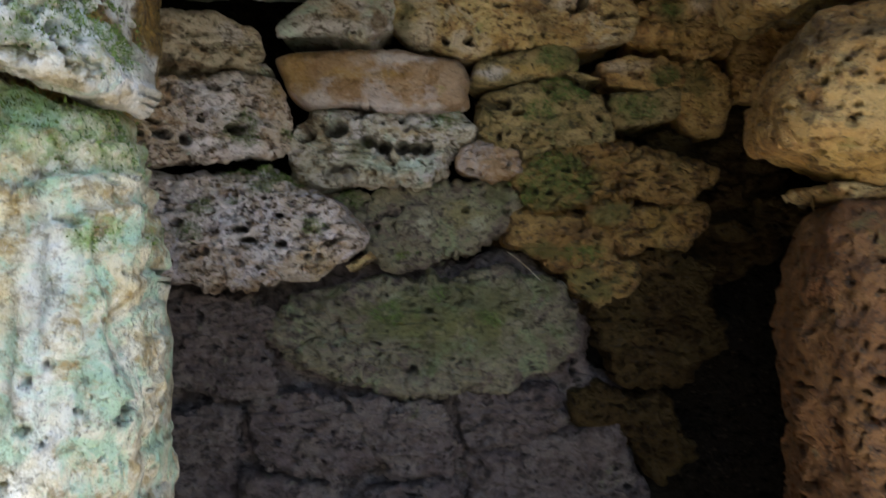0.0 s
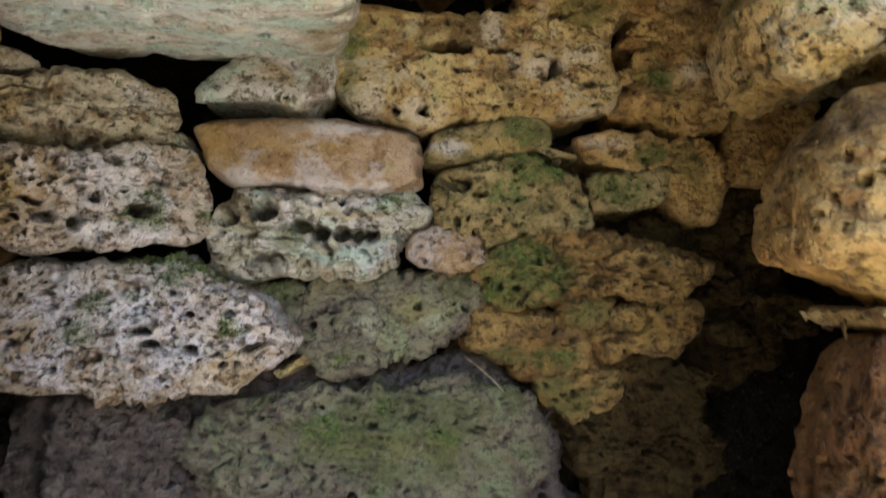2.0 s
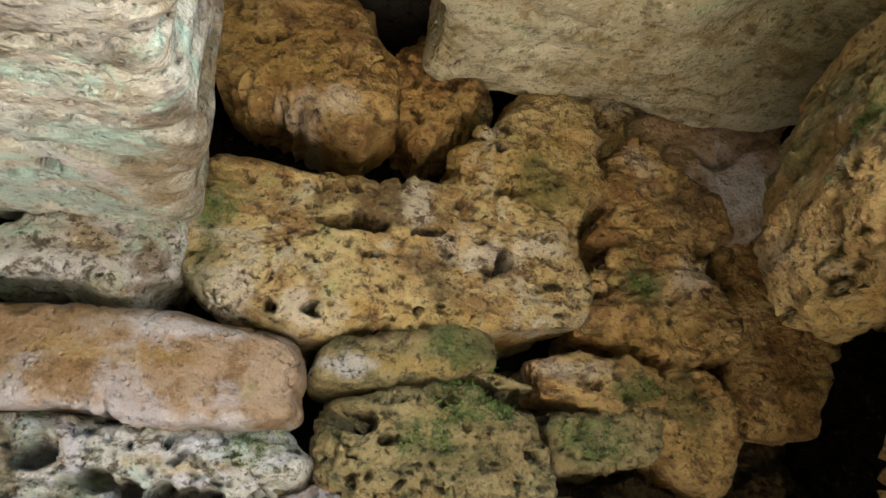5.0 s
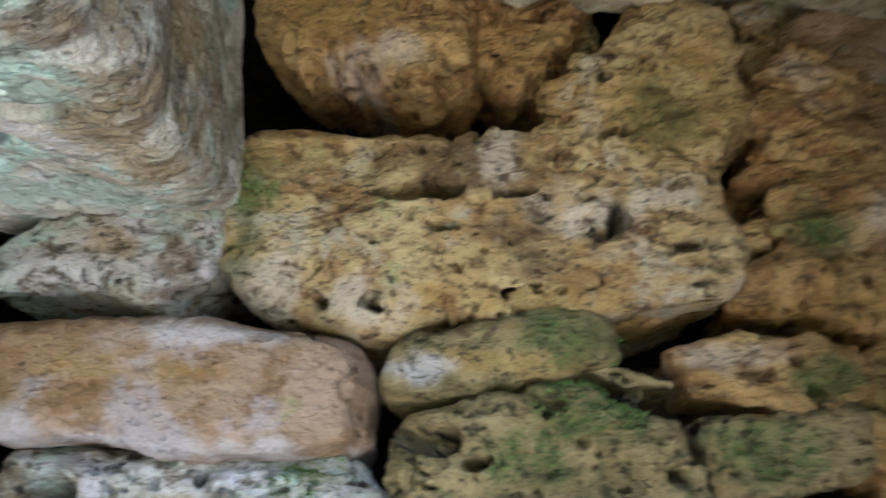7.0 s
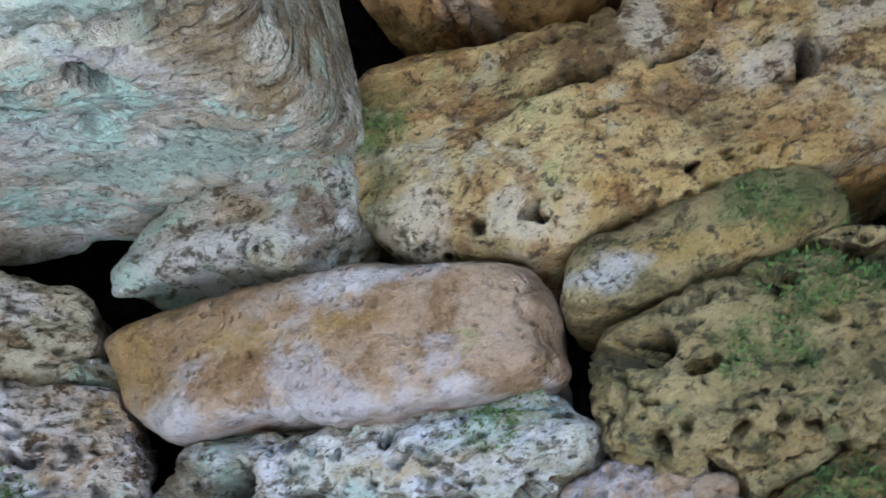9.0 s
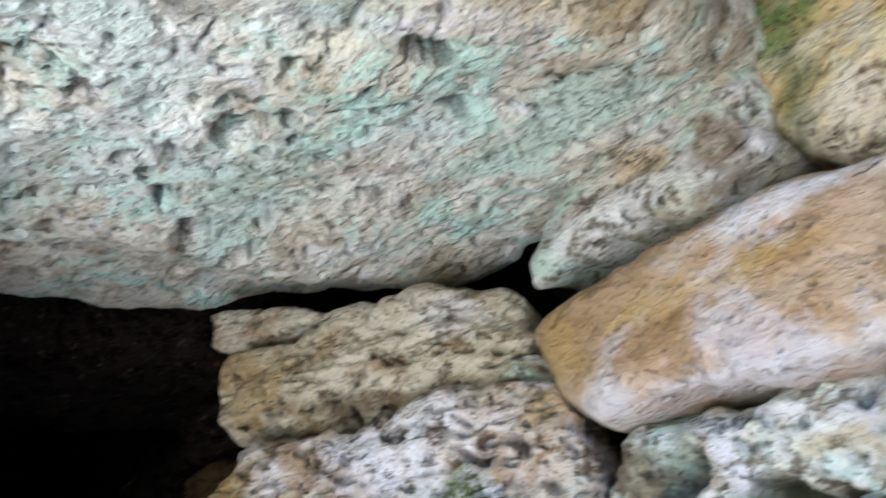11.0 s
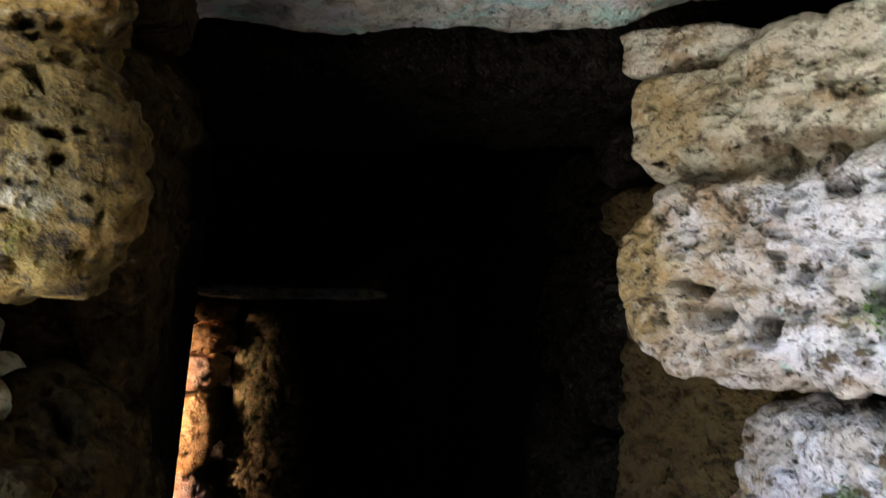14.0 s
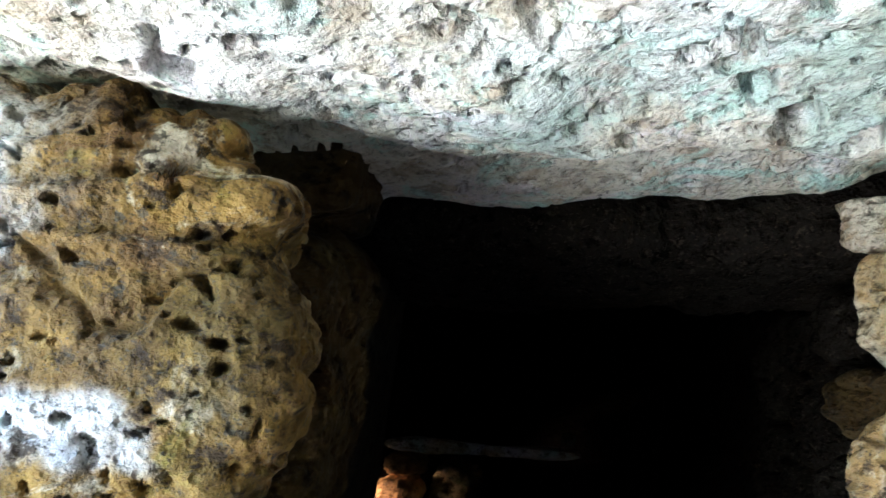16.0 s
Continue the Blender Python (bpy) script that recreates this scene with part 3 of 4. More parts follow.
stone(wall_back, (-0.187, 2.57, 1.67), "pale", [(-0.27, 0.05), (-0.20, 0.10), (0.04, 0.12), (0.10, 0.10), (0.27, 0.11), (0.30, 0.05), (0.28, 0.01), (0.23, -0.04), (0.23, -0.09), (0.16, -0.11), (0.02, -0.11), (-0.08, -0.10), (-0.18, -0.12), (-0.28, -0.11), (-0.30, -0.03)], "pale block eaten into a comb of holes", bulge=0.08, pits=0.5, beds=0.02, holes=[(0.02, -0.003, 0.028, 0.022, 0.06), (0.076, -0.006, 0.025, 0.022, 0.06), (0.113, -0.009, 0.02, 0.02, 0.06), (0.151, -0.01, 0.02, 0.019, 0.06), (-0.03, 0.012, 0.025, 0.019, 0.05), (-0.123, 0.051, 0.035, 0.026, 0.06), (-0.219, 0.031, 0.029, 0.023, 0.05), (0.232, -0.008, 0.022, 0.019, 0.05), (-0.116, -0.075, 0.048, 0.022, 0.03)], moss=[(0.185, 0.098, 0.072)], tints=[("crust", 0.12, 0.08, 0.16, 0.03), ("mint", 0.05, -0.07, 0.15, 0.03), ("ochre", 0.1, 0.045, 0.14, 0.015), ("umber", -0.2, 0.07, 0.07, 0.03), ("algae", -0.05, 0.0, 0.05, 0.05)])
stone(wall_back, (0.155, 2.58, 1.63), "rose", [(-0.10, 0.04), (-0.01, 0.07), (0.10, 0.03), (0.11, -0.03), (0.03, -0.07), (-0.08, -0.05), (-0.11, -0.01)])
stone(wall_back, (0.339, 2.57, 1.78), "olive", [(-0.22, -0.00), (-0.20, 0.06), (-0.09, 0.08), (0.04, 0.11), (0.18, 0.06), (0.23, -0.00), (0.22, -0.09), (0.11, -0.09), (-0.01, -0.10), (-0.13, -0.11), (-0.23, -0.09)], pits=0.6, holes=[(-0.154, 0.025, 0.042, 0.019, 0.06)], moss=[(0.051, 0.062, 0.089), (-0.021, 0.0, 0.058)])
stone(wall_back, (-0.297, 2.66, 1.47), "dim", [(-0.075, 0.064), (0.028, 0.082), (0.075, 0.053), (0.067, -0.082), (-0.011, -0.009)], bulge=0.03, moss=[(-0.009, 0.036, 0.077)])
stone(wall_back, (-0.249, 2.62, 1.31), "tan", [(-0.057, -0.016), (0.027, 0.037), (0.057, 0.009), (-0.042, -0.037)])
stone(wall_back, (0.297, 2.6, 1.67), "olive", [(-0.072, 0.016), (0.064, 0.033), (0.072, 0.003), (-0.026, -0.033)])
stone(wall_back, (0.446, 2.6, 1.9), "olive", [(-0.082, 0.016), (0.003, 0.027), (0.082, -0.009), (0.004, -0.027)])
stone(wall_back, (-0.029, 2.68, 1.08), "dim", [(-0.53, -0.03), (-0.49, 0.08), (-0.38, 0.14), (-0.13, 0.17), (0.07, 0.19), (0.26, 0.22), (0.41, 0.18), (0.53, -0.01), (0.45, -0.12), (0.23, -0.20), (-0.08, -0.22), (-0.30, -0.16), (-0.49, -0.12)], "big dark grey-green boulder low in the wall", bulge=0.08, pits=0.2, rough=1.5, moss=[(-0.11, 0.06, 0.06), (0.2, 0.05, 0.05), (0.04, 0.13, 0.04)], tints=[("algae", 0.1, 0.05, 0.4, 0.15), ("crust", -0.12, 0.11, 0.03, 0.02), ("ochre", 0.1, 0.02, 0.2, 0.05)])
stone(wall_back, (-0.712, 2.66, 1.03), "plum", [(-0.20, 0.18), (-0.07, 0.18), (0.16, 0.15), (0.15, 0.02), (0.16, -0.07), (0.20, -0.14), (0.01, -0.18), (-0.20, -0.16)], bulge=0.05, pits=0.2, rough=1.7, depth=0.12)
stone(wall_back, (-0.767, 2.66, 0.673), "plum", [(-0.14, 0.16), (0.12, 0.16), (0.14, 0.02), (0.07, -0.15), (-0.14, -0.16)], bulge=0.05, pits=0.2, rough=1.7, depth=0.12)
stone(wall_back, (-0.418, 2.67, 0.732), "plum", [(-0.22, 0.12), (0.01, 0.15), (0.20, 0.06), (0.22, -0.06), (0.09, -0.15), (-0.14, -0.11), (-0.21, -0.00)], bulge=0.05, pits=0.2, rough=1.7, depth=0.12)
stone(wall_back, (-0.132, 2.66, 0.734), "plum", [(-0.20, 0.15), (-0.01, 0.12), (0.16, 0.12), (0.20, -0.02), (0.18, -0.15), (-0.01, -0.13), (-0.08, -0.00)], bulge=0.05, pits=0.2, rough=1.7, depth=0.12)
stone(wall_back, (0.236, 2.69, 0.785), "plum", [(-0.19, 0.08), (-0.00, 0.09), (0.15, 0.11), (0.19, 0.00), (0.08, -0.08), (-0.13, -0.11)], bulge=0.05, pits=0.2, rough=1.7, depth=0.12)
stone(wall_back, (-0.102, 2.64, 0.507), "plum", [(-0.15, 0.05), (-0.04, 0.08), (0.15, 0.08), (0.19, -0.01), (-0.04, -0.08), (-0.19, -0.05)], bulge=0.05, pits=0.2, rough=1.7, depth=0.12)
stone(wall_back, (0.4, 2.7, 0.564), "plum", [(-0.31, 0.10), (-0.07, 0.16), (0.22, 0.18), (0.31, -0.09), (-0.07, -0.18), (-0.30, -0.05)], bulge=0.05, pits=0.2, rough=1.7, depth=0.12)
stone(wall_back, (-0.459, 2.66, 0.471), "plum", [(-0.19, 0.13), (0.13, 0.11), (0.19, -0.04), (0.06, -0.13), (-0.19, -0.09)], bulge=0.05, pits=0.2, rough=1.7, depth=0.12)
stone(wall_back, (0.647, 2.7, 0.726), "shaded_olive", [(-0.22, 0.15), (-0.11, 0.17), (0.12, 0.13), (0.22, -0.06), (0.09, -0.17), (-0.03, 0.02), (-0.20, 0.04)], bulge=0.05, rough=1.5)
stone(wall_back, (0.707, 2.68, 1.1), "shaded_olive", [(-0.27, 0.14), (-0.10, 0.20), (0.13, 0.14), (0.26, 0.03), (0.27, -0.08), (0.10, -0.20), (-0.09, -0.18), (-0.17, -0.05)], rough=1.3)
stone(wall_back, (1.07, 2.7, 1.96), "rust", [(-0.10, 0.01), (0.08, 0.09), (0.10, -0.05), (-0.04, -0.09)])
stone(wall_back, (0.327, 2.64, 2.53), "rust", [(-0.12, 0.08), (-0.06, 0.14), (0.07, 0.09), (0.12, 0.05), (0.07, -0.04), (0.02, -0.11), (-0.05, -0.14), (-0.11, -0.05)])
stone(wall_back, (0.774, 2.68, 2.51), "tan", [(-0.13, 0.11), (0.03, 0.13), (0.13, 0.02), (0.06, -0.13), (-0.06, -0.09)], rough=0.8)
stone(wall_back, (0.331, 2.7, 2.55), "tan", [(-0.10, 0.06), (0.11, 0.05), (0.13, -0.03), (-0.03, -0.06), (-0.13, -0.02)], rough=0.8)
stone(wall_back, (0.752, 2.6, 2.24), "rust", [(-0.13, -0.04), (-0.06, 0.06), (0.03, 0.08), (0.07, -0.00), (0.13, -0.01), (0.12, -0.08), (0.00, -0.06), (-0.06, -0.05)])
stone(wall_back, (0.652, 2.6, 1.92), "rust", [(-0.135, 0.027), (-0.039, 0.058), (0.118, 0.028), (0.136, -0.038), (0.054, -0.058), (-0.039, -0.058), (-0.113, -0.041)], inset=-0.004, tints=[("crust", -0.06, 0.01, 0.08, 0.03), ("algae", 0.06, -0.02, 0.05, 0.04)], moss=[(0.07, -0.02, 0.04)])
stone(wall_back, (0.661, 2.6, 1.804), "olive", [(-0.107, 0.034), (0.029, 0.059), (0.107, 0.055), (0.103, -0.022), (0.013, -0.058), (-0.094, -0.059)], inset=-0.004, tints=[("algae", -0.03, 0.0, 0.07, 0.05)], moss=[(-0.03, 0.0, 0.06)])
stone(wall_back, (0.846, 2.6, 1.856), "rust", [(-0.085, 0.08), (-0.029, 0.117), (0.034, 0.093), (0.085, 0.009), (0.083, -0.068), (0.047, -0.118), (-0.032, -0.117), (-0.082, -0.074), (-0.085, 0.018)], inset=-0.006, tints=[("algae", -0.02, 0.03, 0.05, 0.07), ("ochre", 0.0, -0.06, 0.07, 0.05)])
stone(wall_back, (0.566, 2.6, 1.583), "brown", [(-0.328, 0.005), (-0.253, 0.065), (-0.119, 0.116), (-0.021, 0.113), (0.109, 0.076), (0.201, 0.031), (0.328, 0.029), (0.311, -0.019), (0.2, -0.072), (0.047, -0.07), (-0.101, -0.085), (-0.248, -0.116), (-0.31, -0.066)], "mossy brown block rough with pits and knobs", inset=-0.006, pits=0.9, rough=1.5, bulge=0.08, tints=[("algae", -0.2, -0.02, 0.15, 0.11)], moss=[(-0.18, 0.0, 0.12), (-0.24, -0.06, 0.06)])
stone(wall_back, (0.552, 2.63, 1.462), "brown", [(-0.07, 0.038), (0.07, 0.044), (0.047, -0.014), (0.007, -0.044), (-0.058, -0.02)], inset=-0.006, tints=[("algae", 0.0, 0.0, 0.06, 0.04)])
stone(wall_back, (0.722, 2.65, 1.42), "brown", [(-0.159, -0.014), (-0.095, 0.058), (0.029, 0.087), (0.158, 0.089), (0.141, 0.002), (0.075, -0.06), (-0.034, -0.055), (-0.125, -0.089)], inset=-0.006, bulge=0.08, tints=[("ochre", -0.02, 0.02, 0.1, 0.06)])
stone(wall_back, (0.4, 2.66, 1.385), "brown", [(-0.173, 0.025), (-0.135, 0.075), (0.015, 0.071), (0.107, 0.039), (0.173, 0.012), (0.171, -0.056), (0.078, -0.075), (0.003, -0.073), (-0.087, -0.037), (-0.165, -0.018)], inset=-0.008, bulge=0.05, beds=0.03, tints=[("umber", 0.03, 0.02, 0.1, 0.02), ("algae", -0.02, -0.04, 0.12, 0.03)], moss=[(0.06, -0.05, 0.06)])
stone(wall_back, (0.518, 2.66, 1.24), "brown", [(-0.127, 0.063), (0.051, 0.08), (0.127, 0.049), (0.112, -0.03), (0.022, -0.08), (-0.068, -0.031)], inset=-0.008, tints=[("algae", 0.0, 0.0, 0.12, 0.07)])
stone(wall_back, (0.764, 2.68, 1.242), "shaded_olive", [(-0.152, 0.085), (0.043, 0.113), (0.152, 0.048), (0.135, -0.069), (-0.006, -0.113), (-0.113, -0.042)], inset=-0.008, tints=[("ochre", -0.08, 0.06, 0.06, 0.03)])
# recess stones in the right corner, their shade put into the colour
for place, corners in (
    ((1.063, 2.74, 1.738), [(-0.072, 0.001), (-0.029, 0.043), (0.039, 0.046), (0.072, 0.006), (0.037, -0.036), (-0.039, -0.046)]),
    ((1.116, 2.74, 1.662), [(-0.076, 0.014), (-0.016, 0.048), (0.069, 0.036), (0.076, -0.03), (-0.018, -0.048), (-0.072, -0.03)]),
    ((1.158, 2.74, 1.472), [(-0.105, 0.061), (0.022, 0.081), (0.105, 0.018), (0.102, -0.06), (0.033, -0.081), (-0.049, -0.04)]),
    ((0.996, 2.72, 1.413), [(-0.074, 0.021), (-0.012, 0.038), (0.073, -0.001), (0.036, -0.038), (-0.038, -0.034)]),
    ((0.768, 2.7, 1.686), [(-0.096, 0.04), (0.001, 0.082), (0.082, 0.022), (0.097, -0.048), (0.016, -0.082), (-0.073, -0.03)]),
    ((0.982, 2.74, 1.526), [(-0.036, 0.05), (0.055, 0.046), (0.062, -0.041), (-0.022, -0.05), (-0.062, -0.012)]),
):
    stone(wall_back, place, "shaded_olive", corners, bulge=0.05, rough=1.3, depth=0.15)
stone(wall_back, (0.006, 2.66, 1.428), "dim", [(-0.27, 0.029), (-0.233, 0.118), (-0.039, 0.135), (0.078, 0.141), (0.196, 0.159), (0.27, 0.087), (0.23, 0.01), (0.159, -0.062), (0.087, -0.098), (-0.027, -0.108), (-0.152, -0.16), (-0.215, -0.097)], "broad dark grey-green block", inset=-0.004, bulge=0.05, pits=0.2, tints=[("algae", 0.2, 0.09, 0.06, 0.06), ("ochre", 0.08, 0.03, 0.08, 0.06), ("crust", 0.12, 0.0, 0.04, 0.05)])
stone(wall_back, (-0.078, 2.635, 1.398), "dim", [(-0.074, 0.038), (-0.037, 0.109), (0.049, 0.111), (0.081, 0.042), (0.042, -0.042), (-0.038, -0.111), (-0.081, -0.044)], bulge=0.05, rough=0.6, pits=0.1, tints=[("crust", 0.02, 0.03, 0.04, 0.05), ("algae", -0.04, -0.07, 0.05, 0.05)], moss=[(-0.03, -0.08, 0.04)])
stone(wall_back, (0.808, 2.58, 2.32), "rust", [(-0.129, 0.099), (-0.056, 0.115), (0.007, 0.061), (0.108, -0.01), (0.137, -0.097), (0.102, -0.115), (0.005, -0.102), (-0.107, -0.068), (-0.137, -0.03)], "leaning rust-brown stone with pale crust", rough=1.3, tints=[("crust", -0.08, 0.05, 0.04, 0.06), ("umber", 0.03, -0.02, 0.06, 0.06)])
stone(wall_back, (0.78, 2.57, 2.098), "rust", [(-0.098, 0.075), (-0.05, 0.135), (0.029, 0.125), (0.124, 0.043), (0.173, -0.034), (0.161, -0.116), (0.056, -0.136), (-0.036, -0.116), (-0.173, -0.085), (-0.111, -0.017)], inset=-0.003, rough=1.3, tints=[("algae", -0.05, 0.02, 0.05, 0.05), ("ochre", 0.0, -0.1, 0.15, 0.04), ("crust", 0.04, 0.03, 0.05, 0.04)], moss=[(-0.055, 0.0, 0.035)])
stone(wall_back, (0.67, 2.58, 2.112), "rust", [(-0.045, 0.021), (0.021, 0.033), (0.045, 0.002), (0.005, -0.032), (-0.045, -0.018)], bulge=0.04)
stone(wall_back, (0.958, 2.62, 2.572), "rose", [(-0.209, -0.081), (-0.067, 0.063), (0.114, 0.148), (0.209, 0.057), (0.156, -0.107), (0.011, -0.148), (-0.113, -0.144), (-0.192, -0.143)], inset=-0.006, rough=0.6, pits=0.0)
stone(wall_back, (0.952, 2.58, 2.349), "rose", [(-0.152, 0.059), (-0.121, 0.096), (-0.067, 0.041), (0.117, 0.108), (0.153, 0.055), (0.077, -0.091), (0.004, -0.108), (-0.075, -0.067), (-0.128, -0.016)], "smooth stone coated with a pale lilac crust", inset=-0.006, bulge=0.04, rough=0.4, pits=0.0, tints=[("crust", 0.02, 0.0, 0.16, 0.09)])
stone(wall_back, (1.092, 2.68, 2.078), "rust", [(-0.142, 0.172), (0.042, 0.244), (0.141, 0.212), (0.119, -0.062), (0.05, -0.228), (-0.096, -0.244), (-0.137, -0.175), (-0.093, -0.029)], "smooth rust-brown block in the corner", inset=-0.006, rough=0.6, pits=0.1)
stone(wall_back, (0.014, 2.6, 2.578), "rust", [(-0.225, 0.18), (-0.175, -0.087), (-0.087, -0.149), (0.006, -0.161), (0.131, -0.207), (0.2, -0.169), (0.219, -0.083), (0.225, -0.033), (0.167, 0.054), (0.048, 0.206)], "rounded rust-brown block above the lintel", bulge=0.1, pits=0.15, rough=0.7, tints=[("ochre", -0.05, -0.05, 0.15, 0.1), ("crust", 0.05, -0.15, 0.1, 0.03)], holes=[(-0.07, -0.03, 0.012, 0.01, 0.05)])
stone(wall_back, (0.62, 2.84, 1.45), "shaded_olive", [(-0.5, 0.5), (0.0, 0.55), (0.55, 0.5), (0.6, 0.0), (0.3, -0.35), (-0.3, -0.4), (-0.5, 0.0)], "dark earthy rubble packed behind the stones", name="rubble", bulge=0.09, depth=0.05, res=0.01, rough=2.0, pits=0.4, power=8)
stone(wall_front, (-0.844, 1.45, 1.01), "jamb", [(-0.37, 0.63), (0.06, 0.61), (0.16, 0.59), (0.26, 0.57), (0.31, 0.53), (0.33, 0.46), (0.35, 0.39), (0.36, 0.29), (0.37, 0.18), (0.36, 0.10), (0.37, 0.04), (0.36, -0.10), (0.35, -0.53), (-0.37, -0.63)], "tall entrance block with pale green lichen and a mossy top", bulge=0.3, depth=0.03, back=0.03, res=0.007, pits=0.15, power=6, grain=0.35, jag=0.35, rough=2.8, moss=[(0.288, 0.545, 0.12), (0.371, 0.524, 0.054), (0.231, 0.553, 0.113), (0.33, 0.364, 0.036)], tints=[("crust", 0.27, 0.2, 0.05, 0.3), ("mint", 0.1, 0.35, 0.12, 0.15), ("mint", 0.05, -0.15, 0.15, 0.2), ("ochre", 0.2, -0.1, 0.04, 0.25), ("ochre", 0.05, 0.1, 0.05, 0.15)])
stone(wall_front, (-0.775, 1.4, 1.74), "chalk", [(-0.28, 0.10), (-0.08, 0.16), (0.16, 0.17), (0.24, 0.10), (0.25, -0.02), (0.28, -0.08), (0.30, -0.14), (0.28, -0.17), (0.23, -0.16), (0.19, -0.13), (0.06, -0.12), (-0.08, -0.10), (-0.30, -0.08)], "chalky white upper entrance block with a mossy corner", bulge=0.3, depth=0.03, back=0.03, res=0.0065, pits=1.0, power=6, jag=0.3, moss=[(0.188, -0.067, 0.12), (0.194, -0.028, 0.109)])
stone(wall_front, (1.095, 1.7, 0.901), "red", [(-0.27, 0.54), (-0.17, 0.56), (0.07, 0.58), (0.31, 0.53), (0.31, -0.58), (-0.24, -0.58), (-0.28, -0.10), (-0.30, 0.14), (-0.31, 0.28), (-0.30, 0.41)], grain=0.8, jag=0.4, bulge=0.2, depth=0.25, res=0.008, power=3.5)
stone(wall_front, (1.012, 1.7, 1.68), "rust", [(-0.31, -0.10), (-0.31, -0.00), (-0.29, 0.07), (-0.22, 0.15), (-0.11, 0.19), (0.13, 0.21), (0.31, 0.08), (0.31, -0.19), (0.01, -0.21), (-0.11, -0.18), (-0.20, -0.15)], grain=1.2, jag=0.5, bulge=0.2, depth=0.25, res=0.007, power=3.5, holes=[(-0.36, -0.028, 0.027, 0.022, 0.05)], tints=[("umber", -0.2, 0.1, 0.12, 0.04), ("ochre", -0.2, -0.15, 0.15, 0.04)])
stone(wall_front, (0.908, 1.7, 1.47), "tan", [(-0.10, 0.02), (-0.02, 0.02), (0.10, -0.00), (0.08, -0.02), (-0.07, -0.01)])
stone(wall_front, (0.935, 1.8, 2.1), "tan", [(-0.27, -0.16), (-0.28, -0.09), (-0.24, -0.01), (-0.19, 0.09), (-0.08, 0.22), (0.24, 0.24), (0.28, -0.02), (0.16, -0.16), (-0.10, -0.20), (-0.16, -0.24), (-0.22, -0.24), (-0.25, -0.22)], bulge=0.2, depth=0.25, res=0.007, power=3.5, moss=[(-0.192, -0.078, 0.109)], tints=[("algae", -0.2, 0.05, 0.14, 0.12), ("crust", -0.15, -0.12, 0.1, 0.04), ("ochre", -0.2, -0.21, 0.12, 0.03)])

# ---- ceiling slabs ----
def ceiling_slab(place, material, corners, **shape):
    me = stone_mesh(corners, **shape)
    me.materials.append(MAT[material])
    return tagged(new("ceiling_slab", me), "great roof slab spanning the passage", "ceiling", kind="structure"), place


for place, material, corners, shape in (
    ((-0.47, 1.93, 2.10, 99, 0, 0), "mint", [(0.46, 0.65), (0.42, 0.0), (0.375, -0.3), (0.33, -0.7), (0.0, -0.75), (-0.55, -0.6), (-0.70, -0.2), (-0.68, 0.2), (-0.5, 0.85), (0.1, 0.8)], dict(bulge=0.06, depth=0.4, res=0.005, rough=0.45, pits=0.5, jag=0.6, inset=0.0, power=6, scoop=0.05, ledges=0.0, tints=[("umber", 0.40, -0.25, 0.10, 0.45), ("ochre", 0.34, -0.22, 0.08, 0.25), ("umber", 0.3, 0.25, 0.08, 0.1), ("mint", 0.28, -0.08, 0.09, 0.08), ("mint", -0.12, -0.18, 0.25, 0.08), ("mint", 0.15, -0.42, 0.2, 0.08), ("mint", -0.2, 0.1, 0.15, 0.1), ("crust", 0.05, 0.05, 0.25, 0.15), ("crust", 0.1, -0.28, 0.15, 0.08), ("ochre", 0.25, -0.38, 0.08, 0.1), ("crust", 0.15, 0.35, 0.3, 0.15)], holes=[(0.004, -0.095, 0.025, 0.022, 0.1), (0.035, -0.11, 0.014, 0.011, 0.09), (0.06, -0.135, 0.016, 0.014, 0.09), (0.02, -0.16, 0.011, 0.011, 0.07), (0.05, -0.07, 0.02, 0.012, 0.06), (0.18, 0.03, 0.016, 0.018, 0.1), (-0.065, -0.3, 0.016, 0.014, 0.08), (-0.02, -0.21, 0.012, 0.014, 0.06), (-0.15, -0.24, 0.011, 0.010, 0.05), (0.26, -0.05, 0.022, 0.03, 0.1), (0.29, -0.14, 0.026, 0.018, 0.08), (0.21, -0.2, 0.016, 0.03, 0.1), (0.14, -0.3, 0.024, 0.018, 0.08), (0.1, -0.34, 0.014, 0.011, 0.06), (-0.06, -0.04, 0.022, 0.02, 0.1), (-0.12, -0.05, 0.028, 0.02, 0.1), (-0.17, -0.08, 0.022, 0.016, 0.08), (-0.24, -0.14, 0.036, 0.024, 0.09), (-0.28, -0.22, 0.03, 0.018, 0.08), (-0.043, 0.42, 0.024, 0.018, 0.1), (0.08, 0.2, 0.014, 0.012, 0.06), (-0.2, 0.06, 0.014, 0.012, 0.06)])),
    ((0.75, 1.95, 2.50, 97, 0, 0), "cream", [(-0.6, 0.5), (-0.45, -0.6), (0.3, -0.65), (0.6, 0.0), (0.6, 0.5)], dict(bulge=0.08, depth=0.3, res=0.008, pits=0.1, rough=0.6)),
    # far slab: its shade is in the near-black colour
    ((-1.48, 2.0, 2.17, 95, 0, 0), "near_black", [(0.28, 0.55), (0.3, 0.0), (0.28, -0.7), (-0.3, -0.7), (-0.4, 0.6)], dict(bulge=0.12, depth=0.4, res=0.012, pits=0.2)),
):
    ob, where = ceiling_slab(place, material, corners, **shape)
    ob.matrix_world = pose(*where)

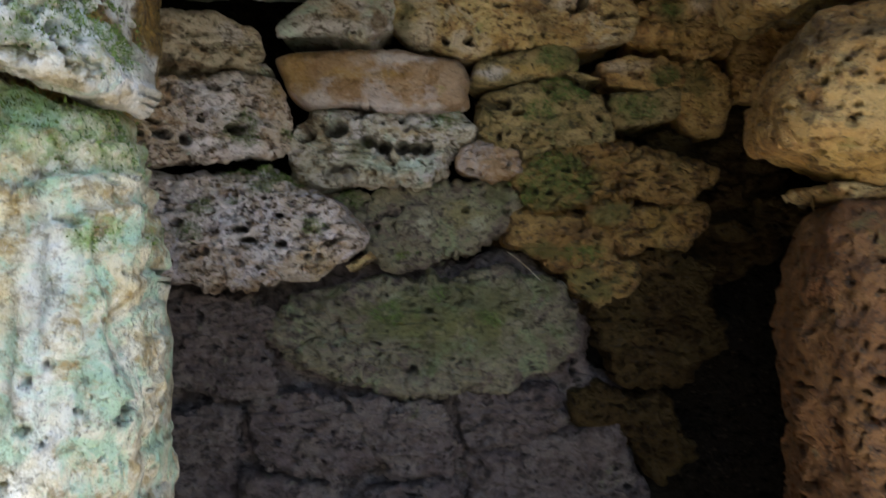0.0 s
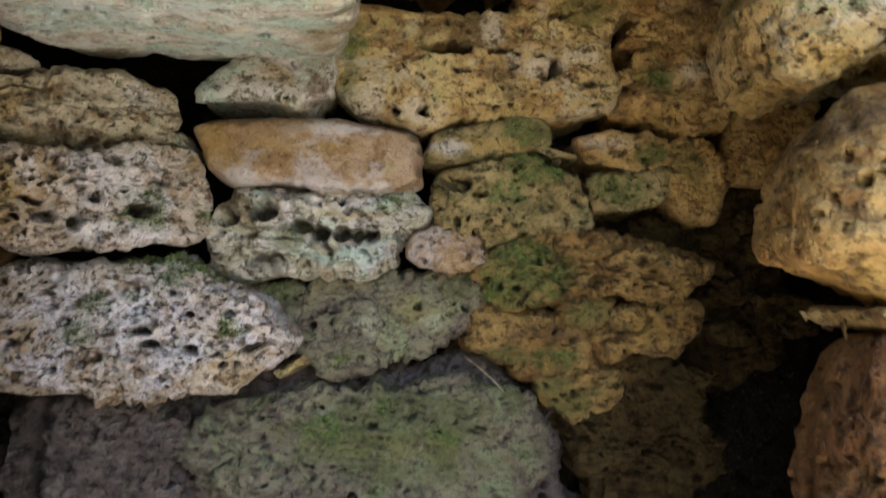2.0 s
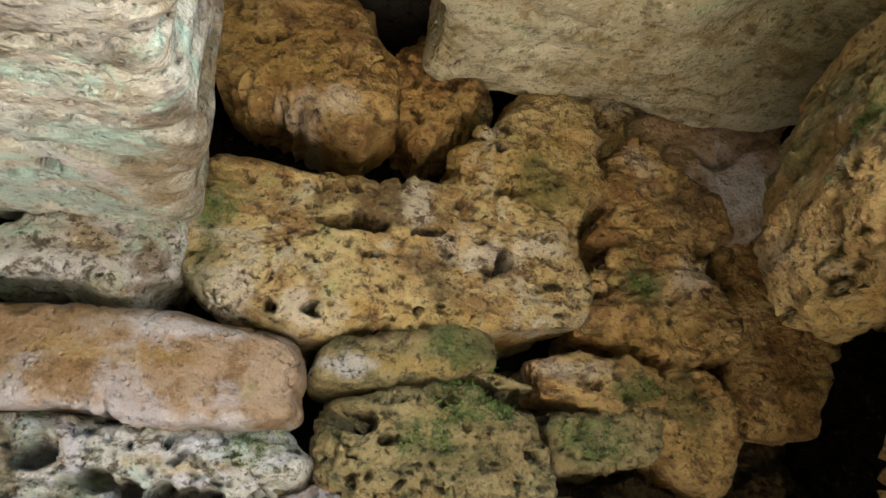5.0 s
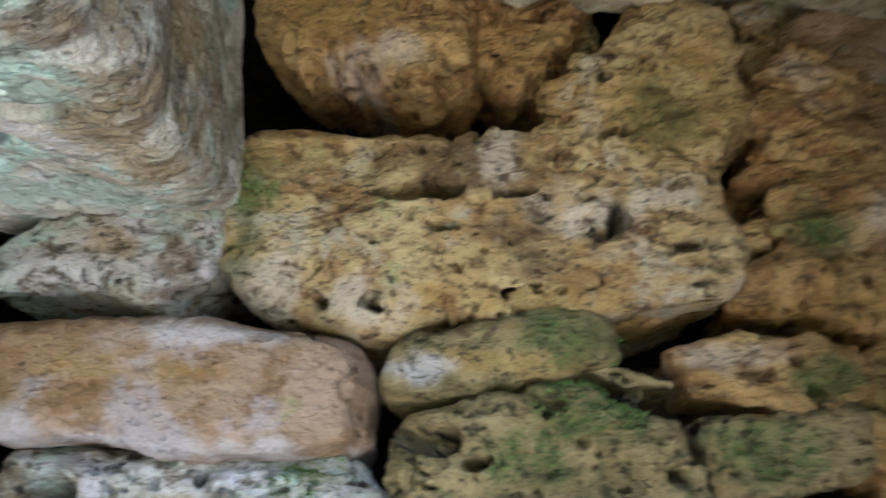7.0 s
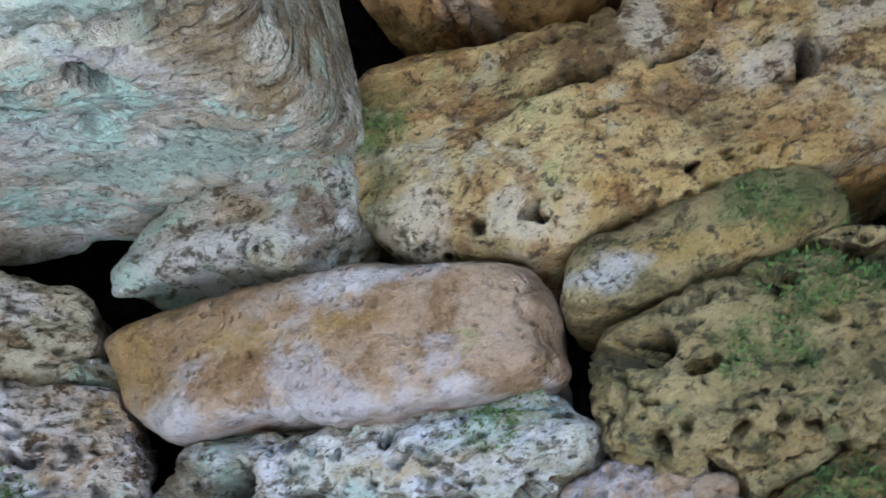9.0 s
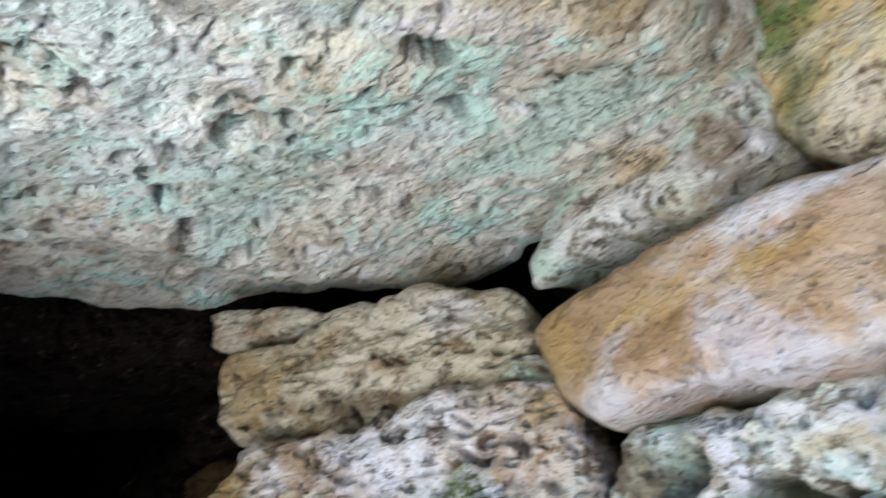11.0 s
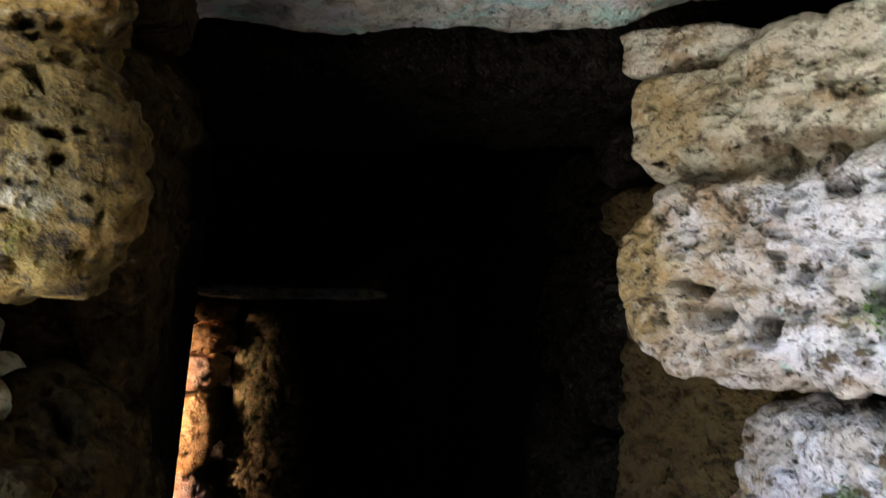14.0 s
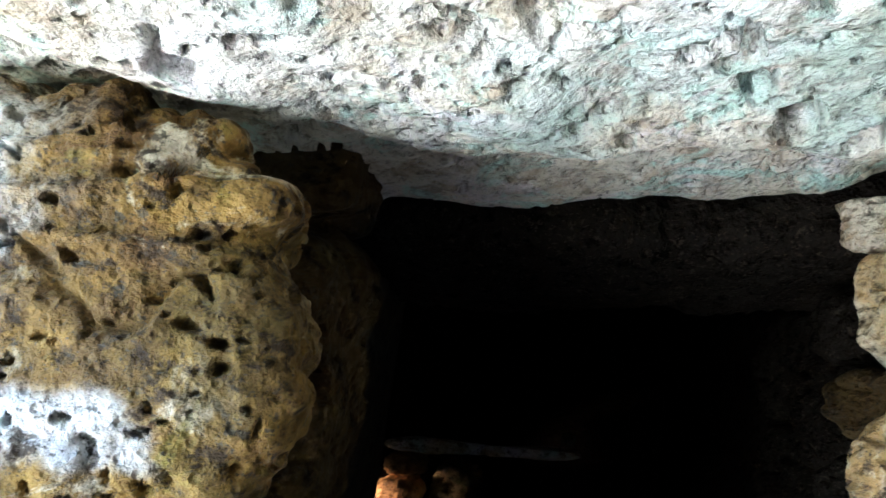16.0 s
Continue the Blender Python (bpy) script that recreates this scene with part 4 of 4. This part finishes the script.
# ---- stones of the passage wall behind the entrance block, shade in their colour ----
stone(wall_front, (-0.97, 1.42, 1.72, 0, 0, 180), "shaded_olive", [(-0.17, 0.2), (-0.1, 0.27), (0.1, 0.25), (0.18, 0.1), (0.16, -0.2), (0.05, -0.27), (-0.14, -0.22)], bulge=0.19, depth=0.1, pits=0.15, rough=0.8)
stone(wall_front, (-0.84, 1.5, 1.18, 0, 0, 180), "shaded_olive", [(-0.2, 0.3), (-0.1, 0.38), (0.1, 0.36), (0.24, 0.2), (0.24, -0.5), (-0.2, -0.5)], bulge=0.14, depth=0.1, pits=0.3)
stone(wall_front, (-0.92, 1.45, 2.02, 0, 0, 180), "shaded_olive", [(-0.12, 0.05), (0.0, 0.08), (0.12, 0.04), (0.1, -0.06), (-0.1, -0.07)], bulge=0.16, depth=0.1, pits=0.0, rough=0.6)

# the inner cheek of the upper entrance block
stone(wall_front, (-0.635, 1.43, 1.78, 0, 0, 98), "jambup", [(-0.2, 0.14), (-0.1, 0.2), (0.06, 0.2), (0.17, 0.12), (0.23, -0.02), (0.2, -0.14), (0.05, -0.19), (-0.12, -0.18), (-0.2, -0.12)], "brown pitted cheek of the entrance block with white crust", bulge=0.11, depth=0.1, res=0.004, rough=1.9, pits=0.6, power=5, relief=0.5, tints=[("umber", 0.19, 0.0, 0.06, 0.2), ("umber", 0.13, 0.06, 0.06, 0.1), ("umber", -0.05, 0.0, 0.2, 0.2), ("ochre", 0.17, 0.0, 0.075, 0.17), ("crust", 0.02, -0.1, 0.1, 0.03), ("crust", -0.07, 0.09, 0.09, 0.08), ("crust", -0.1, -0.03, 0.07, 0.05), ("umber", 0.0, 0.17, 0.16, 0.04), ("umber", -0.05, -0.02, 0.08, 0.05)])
# inner side of the lower block, with shade in its dark colour
stone(wall_front, (-0.68, 1.45, 1.26, 0, 0, 98), "shaded_olive", [(-0.14, 0.25), (-0.06, 0.29), (0.1, 0.26), (0.2, 0.1), (0.2, -0.5), (-0.14, -0.5)], bulge=0.12, depth=0.1, res=0.007, pits=0.3)

# ---- the side chamber: a stack of stones under a slab ----
pillar = tagged(new("stone_pillar"), "stack of reddish stones and mossy rubble in a dark chamber", "pillar")
pillar.matrix_world = pose(-3.35, 1.42, 0)
for y, z, w, h, mat in ((-0.08, 1.60, 0.13, 0.10, "rust"), (-0.10, 1.48, 0.18, 0.13, "rust"), (-0.14, 1.34, 0.24, 0.13, "rose"), (-0.12, 1.11, 0.22, 0.32, "rust"), (-0.13, 0.78, 0.26, 0.33, "rose"), (-0.1, 0.45, 0.3, 0.33, "rust"), (-0.1, 0.14, 0.34, 0.3, "rust")):
    k = [(-0.5, 0.2), (-0.3, 0.5), (0.3, 0.5), (0.5, 0.2), (0.45, -0.35), (0.2, -0.5), (-0.35, -0.5), (-0.5, -0.2)]
    stone(pillar, (0.1, y, z, 0, 0, 90), mat, [(a * w, b * h) for a, b in k], bulge=0.06, depth=0.5, res=0.015)
stone(pillar, (-0.06, 0.16, 0.84, 0, 0, 90), "olive", [(-0.12, 0.8), (0.05, 0.8), (0.14, 0.5), (0.18, 0.0), (0.18, -0.84), (-0.16, -0.84), (-0.14, 0.0)], "mossy rubble face", name="rubble", bulge=0.1, depth=0.5, res=0.012, rough=2.2, pits=0.9, moss=[(-0.05, 0.5, 0.3)])
lid = tagged(new("stone_slab", stone_mesh([(-0.4, 0.028), (0.38, 0.02), (0.42, 0.0), (0.38, -0.015), (-0.4, -0.028), (-0.41, 0.0)], bulge=0.03, depth=0.5, res=0.012, rough=0.4, pits=0.0)), "flat pale slab lying on the stack of stones", "slab")
lid.data.materials.append(MAT["pale"])
lid.matrix_world = pose(-3.15, 1.68, 1.70, 0, -4, 90)
# added chip that stands for a glint of lit rock in the wall
chip = tagged(new("stone_chip", stone_mesh([(-0.03, 0.02), (0.0, 0.035), (0.03, 0.01), (0.02, -0.03), (-0.025, -0.03)], bulge=0.03, depth=0.04, res=0.006, rough=0.3, pits=0.0)), "small pale chip added on the slab for a glint of lit rock", "stone")
chip.data.materials.append(MAT["pale"])
chip.matrix_world = pose(-3.3, 2.0, 1.785, 0, 0, 90)

# ---- stones in the dark part of the passage wall, shade put into their colour ----
for x, y, z, w, h, mat in ((-1.12, 2.46, 1.50, 0.34, 0.5, "shaded_olive"), (-1.22, 2.42, 1.86, 0.3, 0.12, "shaded_olive"), (-1.3, 2.44, 2.0, 0.36, 0.14, "near_black"), (-1.15, 2.44, 1.1, 0.4, 0.34, "near_black"), (-1.32, 2.45, 1.72, 0.34, 0.14, "near_black"), (-1.7, 2.56, 1.9, 0.4, 0.26, "near_black"), (-1.68, 2.56, 1.6, 0.46, 0.3, "near_black"), (-1.66, 2.56, 1.22, 0.44, 0.4, "near_black"), (-2.15, 2.6, 1.7, 0.5, 0.36, "near_black"), (-2.1, 2.6, 1.3, 0.5, 0.4, "near_black"), (-2.15, 2.6, 2.05, 0.5, 0.3, "near_black"), (-1.2, 2.45, 0.7, 0.5, 0.44, "near_black"), (-1.75, 2.56, 0.8, 0.5, 0.4, "near_black")):
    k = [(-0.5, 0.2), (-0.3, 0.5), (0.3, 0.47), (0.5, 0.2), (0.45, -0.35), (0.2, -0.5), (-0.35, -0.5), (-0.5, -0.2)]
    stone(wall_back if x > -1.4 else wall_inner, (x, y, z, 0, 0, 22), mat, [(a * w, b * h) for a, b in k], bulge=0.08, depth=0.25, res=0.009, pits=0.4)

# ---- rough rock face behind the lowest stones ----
stone(wall_back, (-0.05, 2.87, 0.62, 0, 0, 0), "plum", [(-1.0, 0.62), (-0.3, 0.7), (0.4, 0.68), (0.62, 0.5), (0.66, -0.62), (-1.0, -0.62)], "dark plum-brown bedrock face", name="rock_face", bulge=0.16, depth=0.05, res=0.009, rough=2.2, pits=0.2, power=8)

# ---- a dry straw caught on the wall ----
path = [Vector((0.215, 2.555, 1.345)), Vector((0.25, 2.545, 1.32)), Vector((0.29, 2.545, 1.285)), Vector((0.325, 2.55, 1.25))]
bm = bmesh.new()
rings = []
for c in path:
    rings.append([bm.verts.new(c + 0.0016 * Vector((math.cos(a) * 0.7, math.sin(a), math.cos(a) * 0.7))) for a in (0, 1.257, 2.513, 3.77, 5.027)])
for lower, upper in zip(rings, rings[1:]):
    for k in range(5):
        bm.faces.new((lower[k], lower[(k + 1) % 5], upper[(k + 1) % 5], upper[k]))
straw_mesh = bpy.data.meshes.new("straw")
bm.to_mesh(straw_mesh)
bm.free()
straw_mesh.materials.append(MAT["plate"])
tagged(new("straw", straw_mesh), "thin dry straw caught on the grey-green boulder", "straw")
